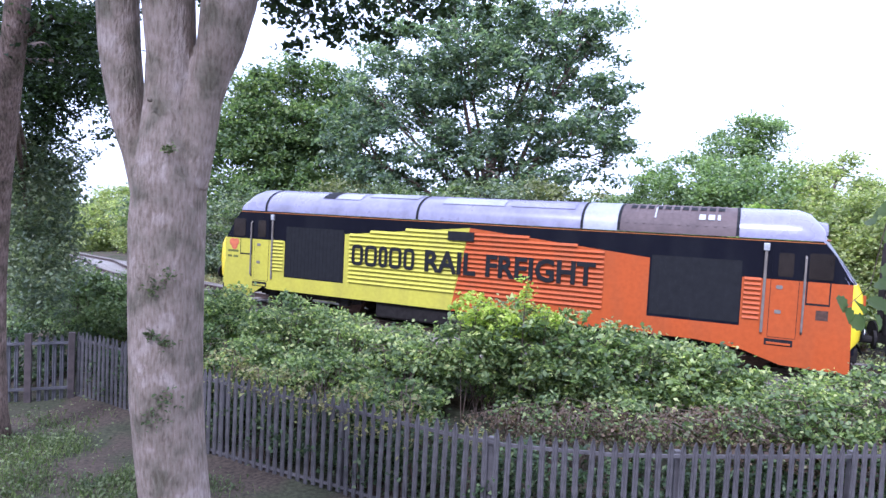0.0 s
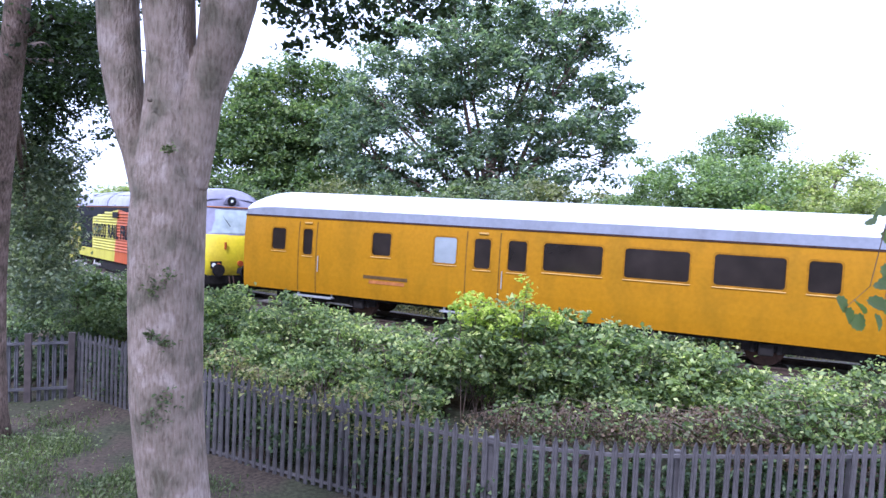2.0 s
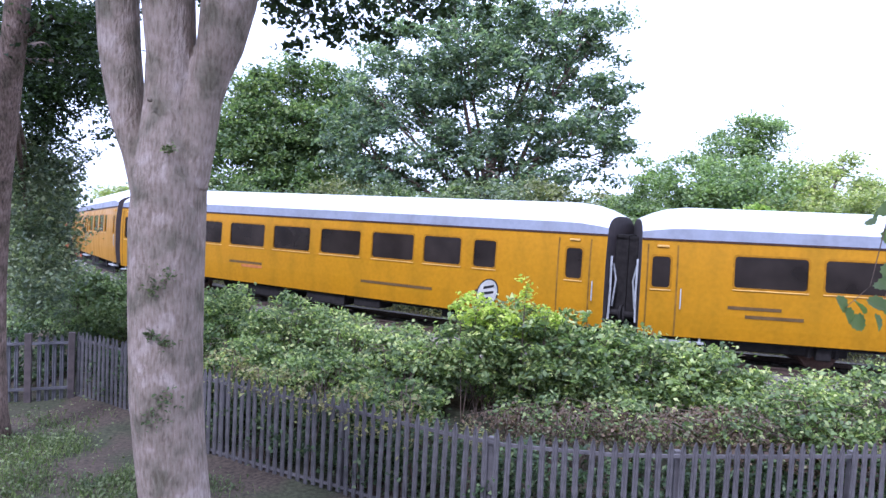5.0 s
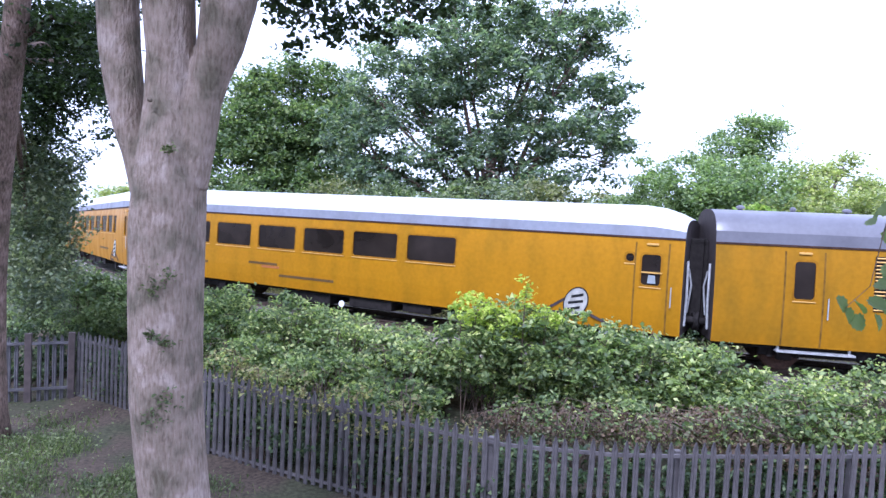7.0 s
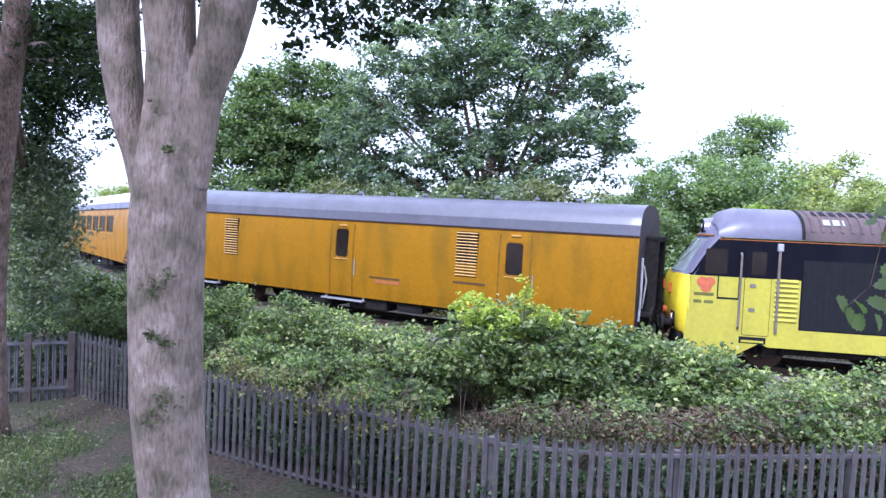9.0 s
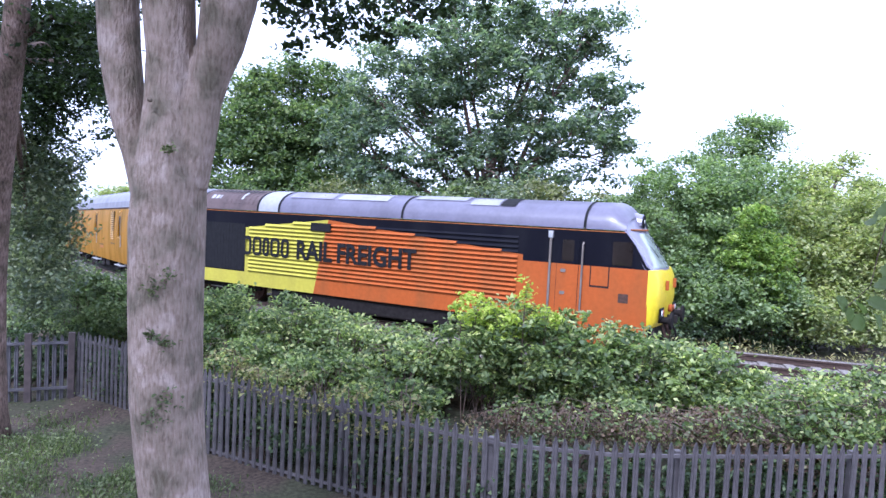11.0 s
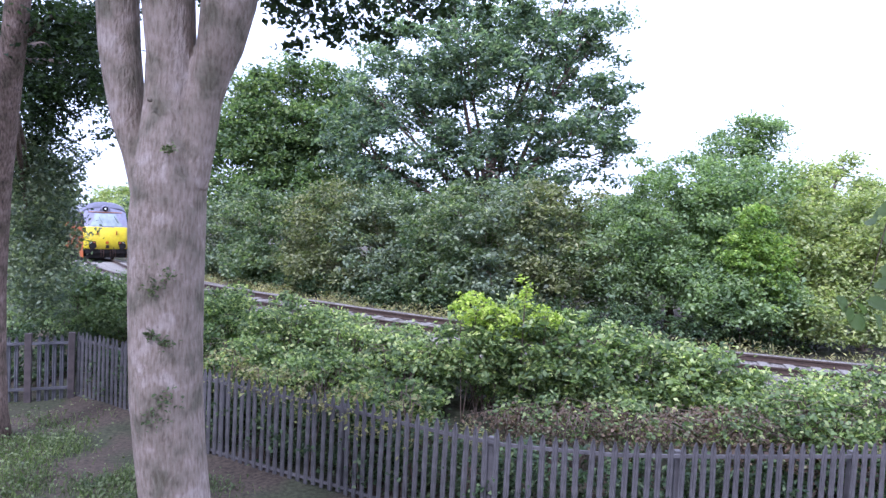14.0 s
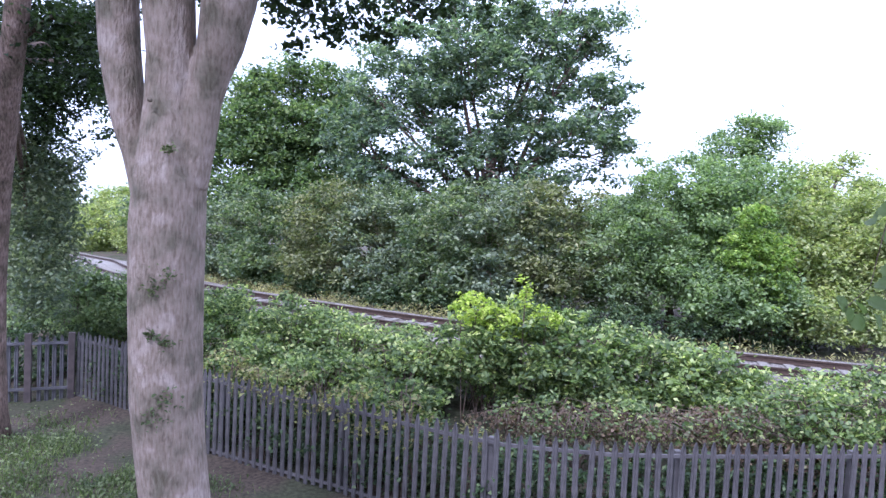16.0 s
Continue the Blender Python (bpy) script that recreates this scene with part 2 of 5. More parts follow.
def cloud(blobs, clumps, per, clump_r, seed, shell=0.35, flat=0.55):
    """Leaf points: clumps spread through lumpy volumes (x, y, z, rx, rz), thick towards their skin. clumps counts per square metre of outline."""
    rng = np.random.default_rng(seed)
    out = []
    for x, y, z, rx, rz in blobs:
        n = max(6, int(clumps * rx * rz))
        v = rng.normal(size=(n, 3))
        v /= np.linalg.norm(v, axis=1)[:, None]
        lump = 1 + 0.16 * np.sin(v[:, 0] * 5 + x) * np.cos(v[:, 2] * 6 + z) + 0.1 * np.sin(v[:, 1] * 9 + y * 3)
        r = (shell + (1 - shell) * rng.random(n) ** 0.45) * lump
        c = v * r[:, None] * np.array([rx, (rx + rz) / 2, rz]) + np.array([x, y, z])
        k = rng.poisson(per, n) + 2
        o = np.repeat(c, k, axis=0)
        cr = np.repeat(clump_r * rng.uniform(0.6, 1.4, n), k)
        o = o + rng.normal(size=o.shape) * cr[:, None] * np.array([1, 1, flat]) * 0.6
        out.append(o)
    return np.concatenate(out)


# ---- ground ----
def line_near(x, y):
    """Signed distance to the line's centre (positive on its far side) and the rail height there, for arrays."""
    ss = np.arange(-200, 160, 1.0)
    px, py, pz, pa = (np.interp(ss, S_ALL, q) for q in (LINE_X, LINE_Y, LINE_Z, LINE_A))
    shape = np.shape(x)
    x, y = np.ravel(x), np.ravel(y)
    d2 = (x[:, None] - px[None]) ** 2 + (y[:, None] - py[None]) ** 2
    i = np.argmin(d2, 1)
    off = -(x - px[i]) * np.sin(pa[i]) + (y - py[i]) * np.cos(pa[i])
    return off.reshape(shape), pz[i].reshape(shape)


def ground_height(x, y):
    x, y = np.asarray(x, float), np.asarray(y, float)
    off, rz = line_near(x, y)
    near = -1.4 + 0.0 * x
    k = np.clip((off + 9.5) / 6.3, 0, 1)
    k = k * k * (3 - 2 * k)
    h = near * (1 - k) + (rz - 0.62) * k
    far = np.clip(np.hypot(x, y) / 120 - 0.6, 0, 1)
    h = h * (1 - far) + -2.0 * far
    return h + 0.05 * np.sin(x * 1.3 + y * 0.7) * np.cos(y * 1.1 - x * 0.4) + 0.03 * np.sin(x * 3.1) * np.sin(y * 2.7)


def ground_mat():
    m, nt, b = node_mat("grassy_earth", 0.95, 0, 0.2)
    n1, n2, n3 = noise_node(nt, 0.7, 6), noise_node(nt, 14.0, 6), noise_node(nt, 60.0, 4)
    grass = ramp_node(nt, n2.outputs["Fac"], [(0.3, (0.028, 0.030, 0.016)), (0.7, (0.070, 0.070, 0.040))])
    earth = ramp_node(nt, n2.outputs["Fac"], [(0.3, (0.036, 0.027, 0.020)), (0.7, (0.100, 0.076, 0.056))])
    f = ramp_node(nt, n1.outputs["Fac"], [(0.45, (0, 0, 0)), (0.58, (1, 1, 1))])
    nt.links.new(mixed(nt, f.outputs["Color"], earth.outputs["Color"], grass.outputs["Color"]), b.inputs["Base Color"])
    bumped(nt, b, n3.outputs["Fac"], 0.6, 0.03)
    return m


M_GROUND = ground_mat()


def make_ground():
    def axis(fine_lo, fine_hi, step):
        mid = list(np.arange(fine_lo, fine_hi + step / 2, step))
        out, w = [], step
        a, z = mid[0], mid[-1]
        lo, hi = [], []
        while z < 1800:
            w *= 1.35
            z, a = z + w, a - w
            hi.append(z)
            lo.append(a)
        return np.array(lo[::-1] + mid + hi)
    xs, ys = axis(-34, 26, 0.4), axis(-4, 48, 0.4)
    X, Y = np.meshgrid(xs, ys)
    Z = ground_height(X, Y)
    co = np.stack([X, Y, Z], 2).reshape(-1, 3)
    w, h = len(xs), len(ys)
    i = np.arange(w * h).reshape(h, w)
    f = np.stack([i[:-1, :-1], i[:-1, 1:], i[1:, 1:], i[1:, :-1]], 2).reshape(-1, 4)
    me = bpy.data.meshes.new("ground")
    me.from_pydata(co.tolist(), [], f.tolist())
    me.polygons.foreach_set("use_smooth", [True] * len(me.polygons))
    me.materials.append(M_GROUND)
    tagged(new("ground", me), "uneven earth with patchy worn grass", "ground", kind="structure")


make_ground()


# ---- railway ----
def ballast_mat():
    m, nt, b = node_mat("ballast_stone", 0.95, 0, 0.2)
    tc = nt.nodes.new("ShaderNodeTexCoord")
    v = nt.nodes.new("ShaderNodeTexVoronoi")
    v.inputs["Scale"].default_value = 17.0
    nt.links.new(tc.outputs["Object"], v.inputs["Vector"])
    r = ramp_node(nt, v.outputs["Color"], [(0.1, (0.085, 0.075, 0.066)), (0.9, (0.27, 0.255, 0.24))])
    n = noise_node(nt, 1.2, 4)
    k = ramp_node(nt, n.outputs["Fac"], [(0.3, (0.72, 0.66, 0.6)), (0.7, (1.1, 1.05, 1.0))])
    nt.links.new(mixed(nt, 1.0, r.outputs["Color"], k.outputs["Color"], "MULTIPLY"), b.inputs["Base Color"])
    bumped(nt, b, v.outputs["Distance"], 1.0, 0.05)
    return m


M_BALLAST = ballast_mat()
M_SLEEPER = plain("sleeper_concrete", (0.1530, 0.1350, 0.1148), 0.9, 0, 0.3, 10)
M_RAIL = plain("rail_rusty_web", (0.050, 0.030, 0.021), 0.7, 0.4, 0.3, 12)


def make_railway():
    ss = list(np.arange(-120, 81, 1.5))
    bm = bmesh.new()
    prof = ((-3.2, -0.95), (-2.3, -0.22), (-1.5, -0.17), (0, -0.19), (1.5, -0.17), (2.3, -0.22), (3.2, -0.95))
    loft(bm, [[on_line(s, o + 0.06 * math.sin(s * 2.1 + o), u) for o, u in prof] for s in ss], closed=False)
    tagged(part("ballast", bm, M_BALLAST), "grey-brown stone ballast bed of the railway line", "ballast", kind="structure")
    track = thing("railway_track", "single railway track, rusty rails on worn sleepers", "railway track")
    rail_prof = ((-0.07, -0.16), (0.07, -0.16), (0.07, -0.145), (0.012, -0.12), (0.012, -0.045), (0.036, -0.035), (0.036, 0.0), (-0.036, 0.0), (-0.036, -0.035), (-0.012, -0.045), (-0.012, -0.12), (-0.07, -0.145))
    for o in (-0.7535, 0.7535):
        bm = bmesh.new()
        loft(bm, [[on_line(s, o + a, b) for a, b in rail_prof] for s in ss])
        part("rail", bm, M_RAIL, track, "brown rail with a worn top")
    bm = boxed(-0.13, 0.13, -1.27, 1.27, -0.15, 0.06, 0.02)
    me = None
    for k in range(-70, 55):
        s = k * 0.65
        if me is None:
            ob = part("sleeper", bm, M_SLEEPER, track)
            me = ob.data
        else:
            ob = new("sleeper", me)
            ob.parent = track
        q = on_line(s, 0, -0.21)
        ob.matrix_world = Matrix.Translation(q) @ Matrix.Rotation(float(np.interp(s, S_ALL, LINE_A)), 4, "Z")


make_railway()


# ---- vehicles: x runs along the vehicle from its leading end, y away from the fence, z up from the rail ----
def plate(pts, y0, y1, bm=None):
    """A flat panel with the outline (x, z), from y0 to y1."""
    return loft(bm or bmesh.new(), [[Vector((x, y0, z)) for x, z in pts], [Vector((x, y1, z)) for x, z in pts]])


def rounded(x0, x1, z0, z1, r=0.07, n=3):
    pts = []
    for cx, cz, a0 in ((x1 - r, z1 - r, 0), (x0 + r, z1 - r, 90), (x0 + r, z0 + r, 180), (x1 - r, z0 + r, 270)):
        for k in range(n + 1):
            a = radians(a0 + 90 * k / n)
            pts.append((cx + r * math.cos(a), cz + r * math.sin(a)))
    return pts


def side_y(z):
    """Half width of a coach at a height: a slight tumblehome."""
    return 1.35 - 0.06 * max(0.0, (1.5 - z) / 0.9) ** 2 - 0.07 * max(0.0, (z - 2.0)) ** 2


def wall_with_holes(x0, x1, z0, z1, holes, sign, depth=0.05):
    """A curved coach side; holes go through it and have reveals."""
    xs = sorted({x0, x1, *(h[0] for h in holes), *(h[1] for h in holes)})
    zs = sorted({z0, z1, *np.linspace(z0, z1, 9).round(3).tolist(), *(h[2] for h in holes), *(h[3] for h in holes)})
    bm = bmesh.new()
    grid = {}

    def vert(x, z, inner=0):
        key = (round(x, 4), round(z, 4), inner)
        if key not in grid:
            grid[key] = bm.verts.new((x, sign * (side_y(z) - inner * depth), z))
        return grid[key]
    for a, b in zip(xs, xs[1:]):
        for c, d in zip(zs, zs[1:]):
            mx, mz = (a + b) / 2, (c + d) / 2
            if any(h[0] < mx < h[1] and h[2] < mz < h[3] for h in holes):
                continue
            bm.faces.new((vert(a, c), vert(b, c), vert(b, d), vert(a, d)))
    for h in holes:
        hz = [z for z in zs if h[2] <= z <= h[3]]
        hx = [x for x in xs if h[0] <= x <= h[1]]
        for c, d in zip(hz, hz[1:]):
            for x in (h[0], h[1]):
                bm.faces.new((vert(x, c), vert(x, d), vert(x, d, 1), vert(x, c, 1)))
        for a, b in zip(hx, hx[1:]):
            for z in (h[2], h[3]):
                bm.faces.new((vert(a, z), vert(b, z), vert(b, z, 1), vert(a, z, 1)))
    return bm


def add_bogie(parent, cx, base, radius, axles, label):
    """Bogie: side frames, springs, axle boxes, and wheelsets that turn."""
    b = boxed(cx - base / 2 - 0.55, cx + base / 2 + 0.55, -1.06, -0.94, radius - 0.08, radius + 0.2, 0.03)
    box(b, cx - base / 2 - 0.55, cx + base / 2 + 0.55, 0.94, 1.06, radius - 0.08, radius + 0.2, 0.03)
    box(b, cx - 0.35, cx + 0.35, -1.0, 1.0, radius - 0.05, radius + 0.28, 0.03)
    for k in range(axles):
        x = cx + (k / (axles - 1) - 0.5) * base
        for s in (-1, 1):
            box(b, x - 0.17, x + 0.17, min(s * 1.0, s * 1.16), max(s * 1.0, s * 1.16), radius - 0.16, radius + 0.16, 0.03)
            for dx in (-0.3, 0.3):
                tube(b, [(x + dx, s * 1.04, radius - 0.1), (x + dx, s * 1.04, radius + 0.3)], [0.07, 0.07], 8)
    bogie = part("bogie", b, M_GRIME, parent, label)
    sets = []
    for k in range(axles):
        x = cx + (k / (axles - 1) - 0.5) * base
        w = bmesh.new()
        for s in (-1, 1):
            disc_x(w, (0, s * 0.72, 0), radius, 0.06, 24)
            disc_x(w, (0, s * 0.67, 0), radius + 0.03, 0.012, 24)
            for q in range(3):
                a = q * 2.094
                disc_x(w, (0.26 * math.cos(a), s * 0.785, 0.26 * math.sin(a)), 0.05, 0.01, 8)
        tube(w, [(0, -0.95, 0), (0, 0.95, 0)], [0.08, 0.08], 8)
        ob = part("wheelset", w, M_RUST, parent, "steel wheels on an axle")
        ob.location = (x, 0, radius)
        sets.append((ob, x, radius))
    return sets


def add_buffers(parent, x, way, z=1.05):
    for y in (-0.87, 0.87):
        b = bmesh.new()
        tube(b, [(x, y, z), (x + way * 0.3, y, z)], [0.09, 0.09], 10)
        disc_x(b, (x + way * 0.34, y, z), 0.22, 0.03, 16, "x")
        part("buffer", b, M_GRIME, parent)
    b = bmesh.new()
    box(b, min(x, x + way * 0.35), max(x, x + way * 0.35), -0.08, 0.08, z - 0.15, z + 0.05, 0.02)
    tube(b, [(x + way * 0.05, 0.4, z - 0.1), (x + way * 0.25, 0.42, z - 0.4), (x + way * 0.3, 0.3, z - 0.55)], [0.03] * 3, 6)
    part("coupling", b, M_GRIME, parent)


def arch(half, base, top, n=14, power=0.75):
    """Roof section from one eave over to the other."""
    pts = []
    for k in range(n + 1):
        a = math.pi * k / n
        c, s = math.cos(a), math.sin(a)
        pts.append((-half * math.copysign(abs(c) ** power, c), base + (top - base) * s ** power))
    return pts


COACH_Z0, COACH_ZC, COACH_TOP = 0.66, 3.02, 3.86


def coach(label, L, windows, panes=(), doors=(), louvres=(), old=False, steps=(), roof_vents=(), hatches=(), dome=True):
    e = thing("coach" if not old else "parcels_van", label, "railway coach" if not old else "railway van", "train")
    windows = [(a + 0.15, b + 0.15, c, d) for a, b, c, d in windows]
    doors, steps = [(a + 0.15, b + 0.15) for a, b in doors], [(a + 0.15, b + 0.15) for a, b in steps]
    louvres, hatches = [(q[0] + 0.15, q[1] + 0.15, *q[2:]) for q in louvres], [(q[0] + 0.15, q[1] + 0.15, *q[2:]) for q in hatches]
    body_m, roof_m = (M_YELLOW_OLD, M_ROOF_OLD) if old else (M_YELLOW, M_ROOF)
    for sign in (-1, 1):
        part("side_wall", wall_with_holes(0.0, L, COACH_Z0, COACH_ZC, windows, sign), body_m, e)
        for k, (a, b, c, d) in enumerate(windows):
            pale = k in panes
            y = sign * (side_y((c + d) / 2) - 0.035)
            w = part("window", plate(rounded(a - 0.02, b + 0.02, c - 0.02, d + 0.02, 0.05), y - 0.006, y + 0.006), M_GLASS_PALE if pale else M_GLASS, e, "frosted pale pane" if pale else "dark tinted pane")
            fr = bmesh.new()
            o, i = rounded(a - 0.035, b + 0.035, c - 0.035, d + 0.035, 0.10), rounded(a + 0.012, b - 0.012, c + 0.012, d - 0.012, 0.08)
            ys = [sign * (side_y(z) + 0.006) for _, z in o]
            loft(fr, [[Vector((x, yy, z)) for (x, z), yy in zip(o, ys)], [Vector((x, sign * (side_y(z) + 0.006), z)) for x, z in i], [Vector((x, sign * (side_y(z) - 0.03), z)) for x, z in i]], caps=False)
            part("window_frame", fr, M_FRAME, w)
            ys = sign * side_y(c - 0.04)
            part("window_sill", boxed(a - 0.02, b + 0.02, min(ys, ys + sign * 0.022), max(ys, ys + sign * 0.022), c - 0.06, c - 0.032, 0.005), M_SLAT, w, "pale worn sill")
        for a, b in doors:
            for x in (a, b):
                bm = bmesh.new()
                loft(bm, [[Vector((x + q, sign * (side_y(z) + 0.008), z)) for q in (-0.02, 0.02)] for z in np.linspace(COACH_Z0 + 0.02, COACH_ZC - 0.12, 9)], closed=False)
                part("door_jamb", bm, M_GREYTRIM, e)
            mid = (a + b) / 2
            yl = sign * side_y(2.86)
            part("door_light", boxed(mid - 0.14, mid + 0.14, min(yl, yl + sign * 0.04), max(yl, yl + sign * 0.04), 2.84, 2.89, 0.008), M_SLAT, e, "small pale plate over the door")
            bm = bmesh.new()
            tube(bm, [(b + 0.1, sign * (side_y(1.6) + 0.05), 1.35), (b + 0.1, sign * (side_y(1.9) + 0.05), 1.85)], [0.015, 0.015], 6)
            part("grab_rail", bm, M_SILVER, e)
        for a, b, c, d, n in louvres:
            y = sign * side_y((c + d) / 2)
            lv = part("louvre", plate([(a, c), (b, c), (b, d), (a, d)], y - 0.03 * sign, y + 0.004 * sign), M_SEAL, e, "ventilation louvre with pale slats")
            me = None
            for k in range(n):
                z = c + (d - c) * (k + 0.5) / n
                h = (d - c) / n * 0.15
                if me is None:
                    bm = bmesh.new()
                    box(bm, a, b, -0.02, 0.02, -h, h)
                    ob = part("slat", bm, M_SLAT, lv)
                    me = ob.data
                else:
                    ob = new("slat", me)
                    ob.parent = lv
                ob.matrix_basis = Matrix.Translation((0, y + sign * 0.02, z)) @ Matrix.Rotation(radians(30 * sign), 4, "X")
        for a, b in steps:
            bm = boxed(a, b, min(sign * 1.18, sign * 1.40), max(sign * 1.18, sign * 1.40), COACH_Z0 - 0.14, COACH_Z0 - 0.10)
            box(bm, a + 0.05, a + 0.1, min(sign * 1.18, sign * 1.24), max(sign * 1.18, sign * 1.24), COACH_Z0 - 0.14, COACH_Z0 + 0.05)
            box(bm, b - 0.1, b - 0.05, min(sign * 1.18, sign * 1.24), max(sign * 1.18, sign * 1.24), COACH_Z0 - 0.14, COACH_Z0 + 0.05)
            part("footstep", bm, M_SILVER, e, "worn pale footboard")
        bm = bmesh.new()
        loft(bm, [[Vector((x, sign * (side_y(COACH_ZC) + y), COACH_ZC + z)) for y, z in ((-0.04, -0.02), (0.02, -0.02), (0.035, 0.03), (-0.04, 0.03))] for x in (0.0, L)])
        part("gutter", bm, M_RUST, e, "rusty gutter strip")
    # roof with lowered, rounded ends
    stations = [0.0, 0.12, 0.35, 0.7, 1.2, 2.0] + list(np.linspace(3, L - 3, 10)) + [L - 2.0, L - 1.2, L - 0.7, L - 0.35, L - 0.12, L]
    rings = []
    for x in stations:
        d = min(x, L - x)
        drop = (0.34 * max(0, 1 - d / 1.2) ** 2) if dome else 0.0
        inset = 0.0 if d > 0.01 else 0.03
        rings.append([Vector((x, y, z)) for y, z in arch(side_y(COACH_ZC) - inset + 0.015, COACH_ZC + 0.03, COACH_TOP - drop)])
    band = 1
    part("roof", loft(bmesh.new(), [r[band:len(r) - band] for r in rings], closed=False), roof_m, e, "weathered pale grey roof" if not old else "dull dark grey roof", True)
    for sl in (slice(0, band + 1), slice(-band - 1, None)):
        part("cantrail_panel", loft(bmesh.new(), [r[sl] for r in rings], closed=False), roof_m if old else M_ROOF_EDGE, e, "dark grey lower roof edge", True)
    for x, way in ((0.0, -1), (L, 1)):
        ring = rings[0] if way < 0 else rings[-1]
        pts = [Vector((x, -side_y(z), z)) for z in np.linspace(COACH_Z0, COACH_ZC, 7)] + [Vector((x, p.y, p.z)) for p in ring] + [Vector((x, side_y(z), z)) for z in np.linspace(COACH_ZC, COACH_Z0, 7)]
        bm = bmesh.new()
        bm.faces.new([bm.verts.new(p) for p in pts])
        part("end_wall", bm, M_BROWN, e, "dark grimy end wall")
        g = boxed(min(x, x + way * 0.33), max(x, x + way * 0.33), -0.5, -0.38, 0.95, 3.0, 0.02)
        box(g, min(x, x + way * 0.33), max(x, x + way * 0.33), 0.38, 0.5, 0.95, 3.0, 0.02)
        box(g, min(x, x + way * 0.33), max(x, x + way * 0.33), -0.5, 0.5, 2.9, 3.05, 0.02)
        box(g, min(x, x + way * 0.05), max(x, x + way * 0.05), -0.38, 0.38, 1.0, 2.9)
        part("gangway", g, M_GRIME, e, "black rubber gangway")
        pipe = bmesh.new()
        tube(pipe, [(x + way * 0.05, -1.05, 0.9), (x + way * 0.07, -1.05, 1.6), (x + way * 0.05, -1.0, 2.5)], [0.03] * 3, 6)
        tube(pipe, [(x + way * 0.05, -0.75, 1.2), (x + way * 0.12, -0.75, 1.9), (x + way * 0.05, -0.8, 2.3)], [0.025] * 3, 6)
        part("end_handrail", pipe, M_SILVER, e)
        add_buffers(e, x, way)
    if old:
        for k in range(15):
            x = 0.62 + k * 1.19
            if any(a - 0.1 < x < b + 0.1 for a, b, *_ in list(windows) + list(louvres)):
                continue
            for sign in (-1, 1):
                bm = bmesh.new()
                loft(bm, [[Vector((x + q, sign * (side_y(z) + 0.006), z)) for q in (-0.006, 0.006)] for z in np.linspace(COACH_Z0 + 0.02, COACH_ZC - 0.02, 9)], closed=False)
                part("panel_seam", bm, M_YELLOW_OLD, e)
    part("underframe", box(boxed(0.1, L - 0.1, -1.1, 1.1, 0.56, 0.8), L * 0.36, L * 0.46, -1.15, 1.15, 0.25, 0.6, 0.03), M_GRIME, e)
    for a, b, z in ((0.50, 0.58, 0.3), (0.60, 0.65, 0.36)):
        part("equipment_box", boxed(L * a, L * b, -1.2, -0.5, z, 0.66, 0.03), M_GRIME, e)
    for x, big in roof_vents:
        bm = bmesh.new()
        y = 0.0
        tube(bm, [(x, y, COACH_TOP - 0.03), (x, y, COACH_TOP + 0.03), (x, y, COACH_TOP + 0.035), (x, y, COACH_TOP + 0.09), (x, y, COACH_TOP + 0.12)], [0.06, 0.06, 0.11 if big else 0.08, 0.10 if big else 0.07, 0.03], 12)
        part("roof_ventilator", bm, M_ROOF_OLD, e)
    for x0, x1, y0, y1 in hatches:
        bm = bmesh.new()
        z = COACH_TOP - 0.22
        loft(bm, [[Vector((x, y, zz)) for y, zz in ((y0, z - 0.1), (y0, z - 0.02), (y1, z + 0.14), (y1, z))] for x in (x0, x1)])
        part("roof_hatch", bm, M_ROOF_EDGE, e)
    wheels = []
    for cx in (3.0, L - 3.0):
        wheels += add_bogie(e, cx, 2.6, 0.455, 2, "grimy bogie frame")
    return e, wheels


def bars(parent, rows, y, mat, name="lettering"):
    """Unreadable lettering as plain bars (x0, x1, z0, z1) on the near and the far side."""
    for a, b, c, d in rows:
        a, b = a + 0.15, b + 0.15
        for s in (-1, 1):
            yy = s * (side_y((c + d) / 2))
            part(name, plate([(a, c), (b, c), (b, d), (a, d)], yy + s * 0.003, yy + s * 0.007), mat, parent)


def letters(parent, text, x, z, height, width, y, sign, mat):
    cu = bpy.data.curves.new("lettering", "FONT")
    cu.body, cu.size, cu.extrude, cu.resolution_u = text, 1.0, 0.002, 2
    cu.offset = 0.03
    tmp = new("lettering_source", cu)
    bpy.context.view_layer.update()
    me = bpy.data.meshes.new_from_object(tmp.evaluated_get(bpy.context.evaluated_depsgraph_get()))
    bpy.data.objects.remove(tmp)
    co = np.zeros(len(me.vertices) * 3)
    me.vertices.foreach_get("co", co)
    co = co.reshape(-1, 3)
    lo, hi = co.min(0), co.max(0)
    u = (co[:, 0] - lo[0]) / (hi[0] - lo[0])
    if sign > 0:
        u = 1 - u
    out = np.stack([x + u * width, y + sign * 0.006 + co[:, 2], z + (co[:, 1] - lo[1]) / (hi[1] - lo[1]) * height], 1)
    me.vertices.foreach_set("co", out.ravel())
    me.update()
    me.materials.clear()
    me.materials.append(mat)
    ob = new("lettering", me)
    ob.parent = parent
    ob["label"] = "dark painted letters " + text
    return ob


def louvre_rib(x0, x1, y, out, z, h):
    """A pressed rib: it slopes out from the side and ends in a sharp lower edge."""
    return loft(bmesh.new(), [[Vector((x, y, z + h)), Vector((x, y + out, z)), Vector((x, y, z))] for x in (x0, x1)])


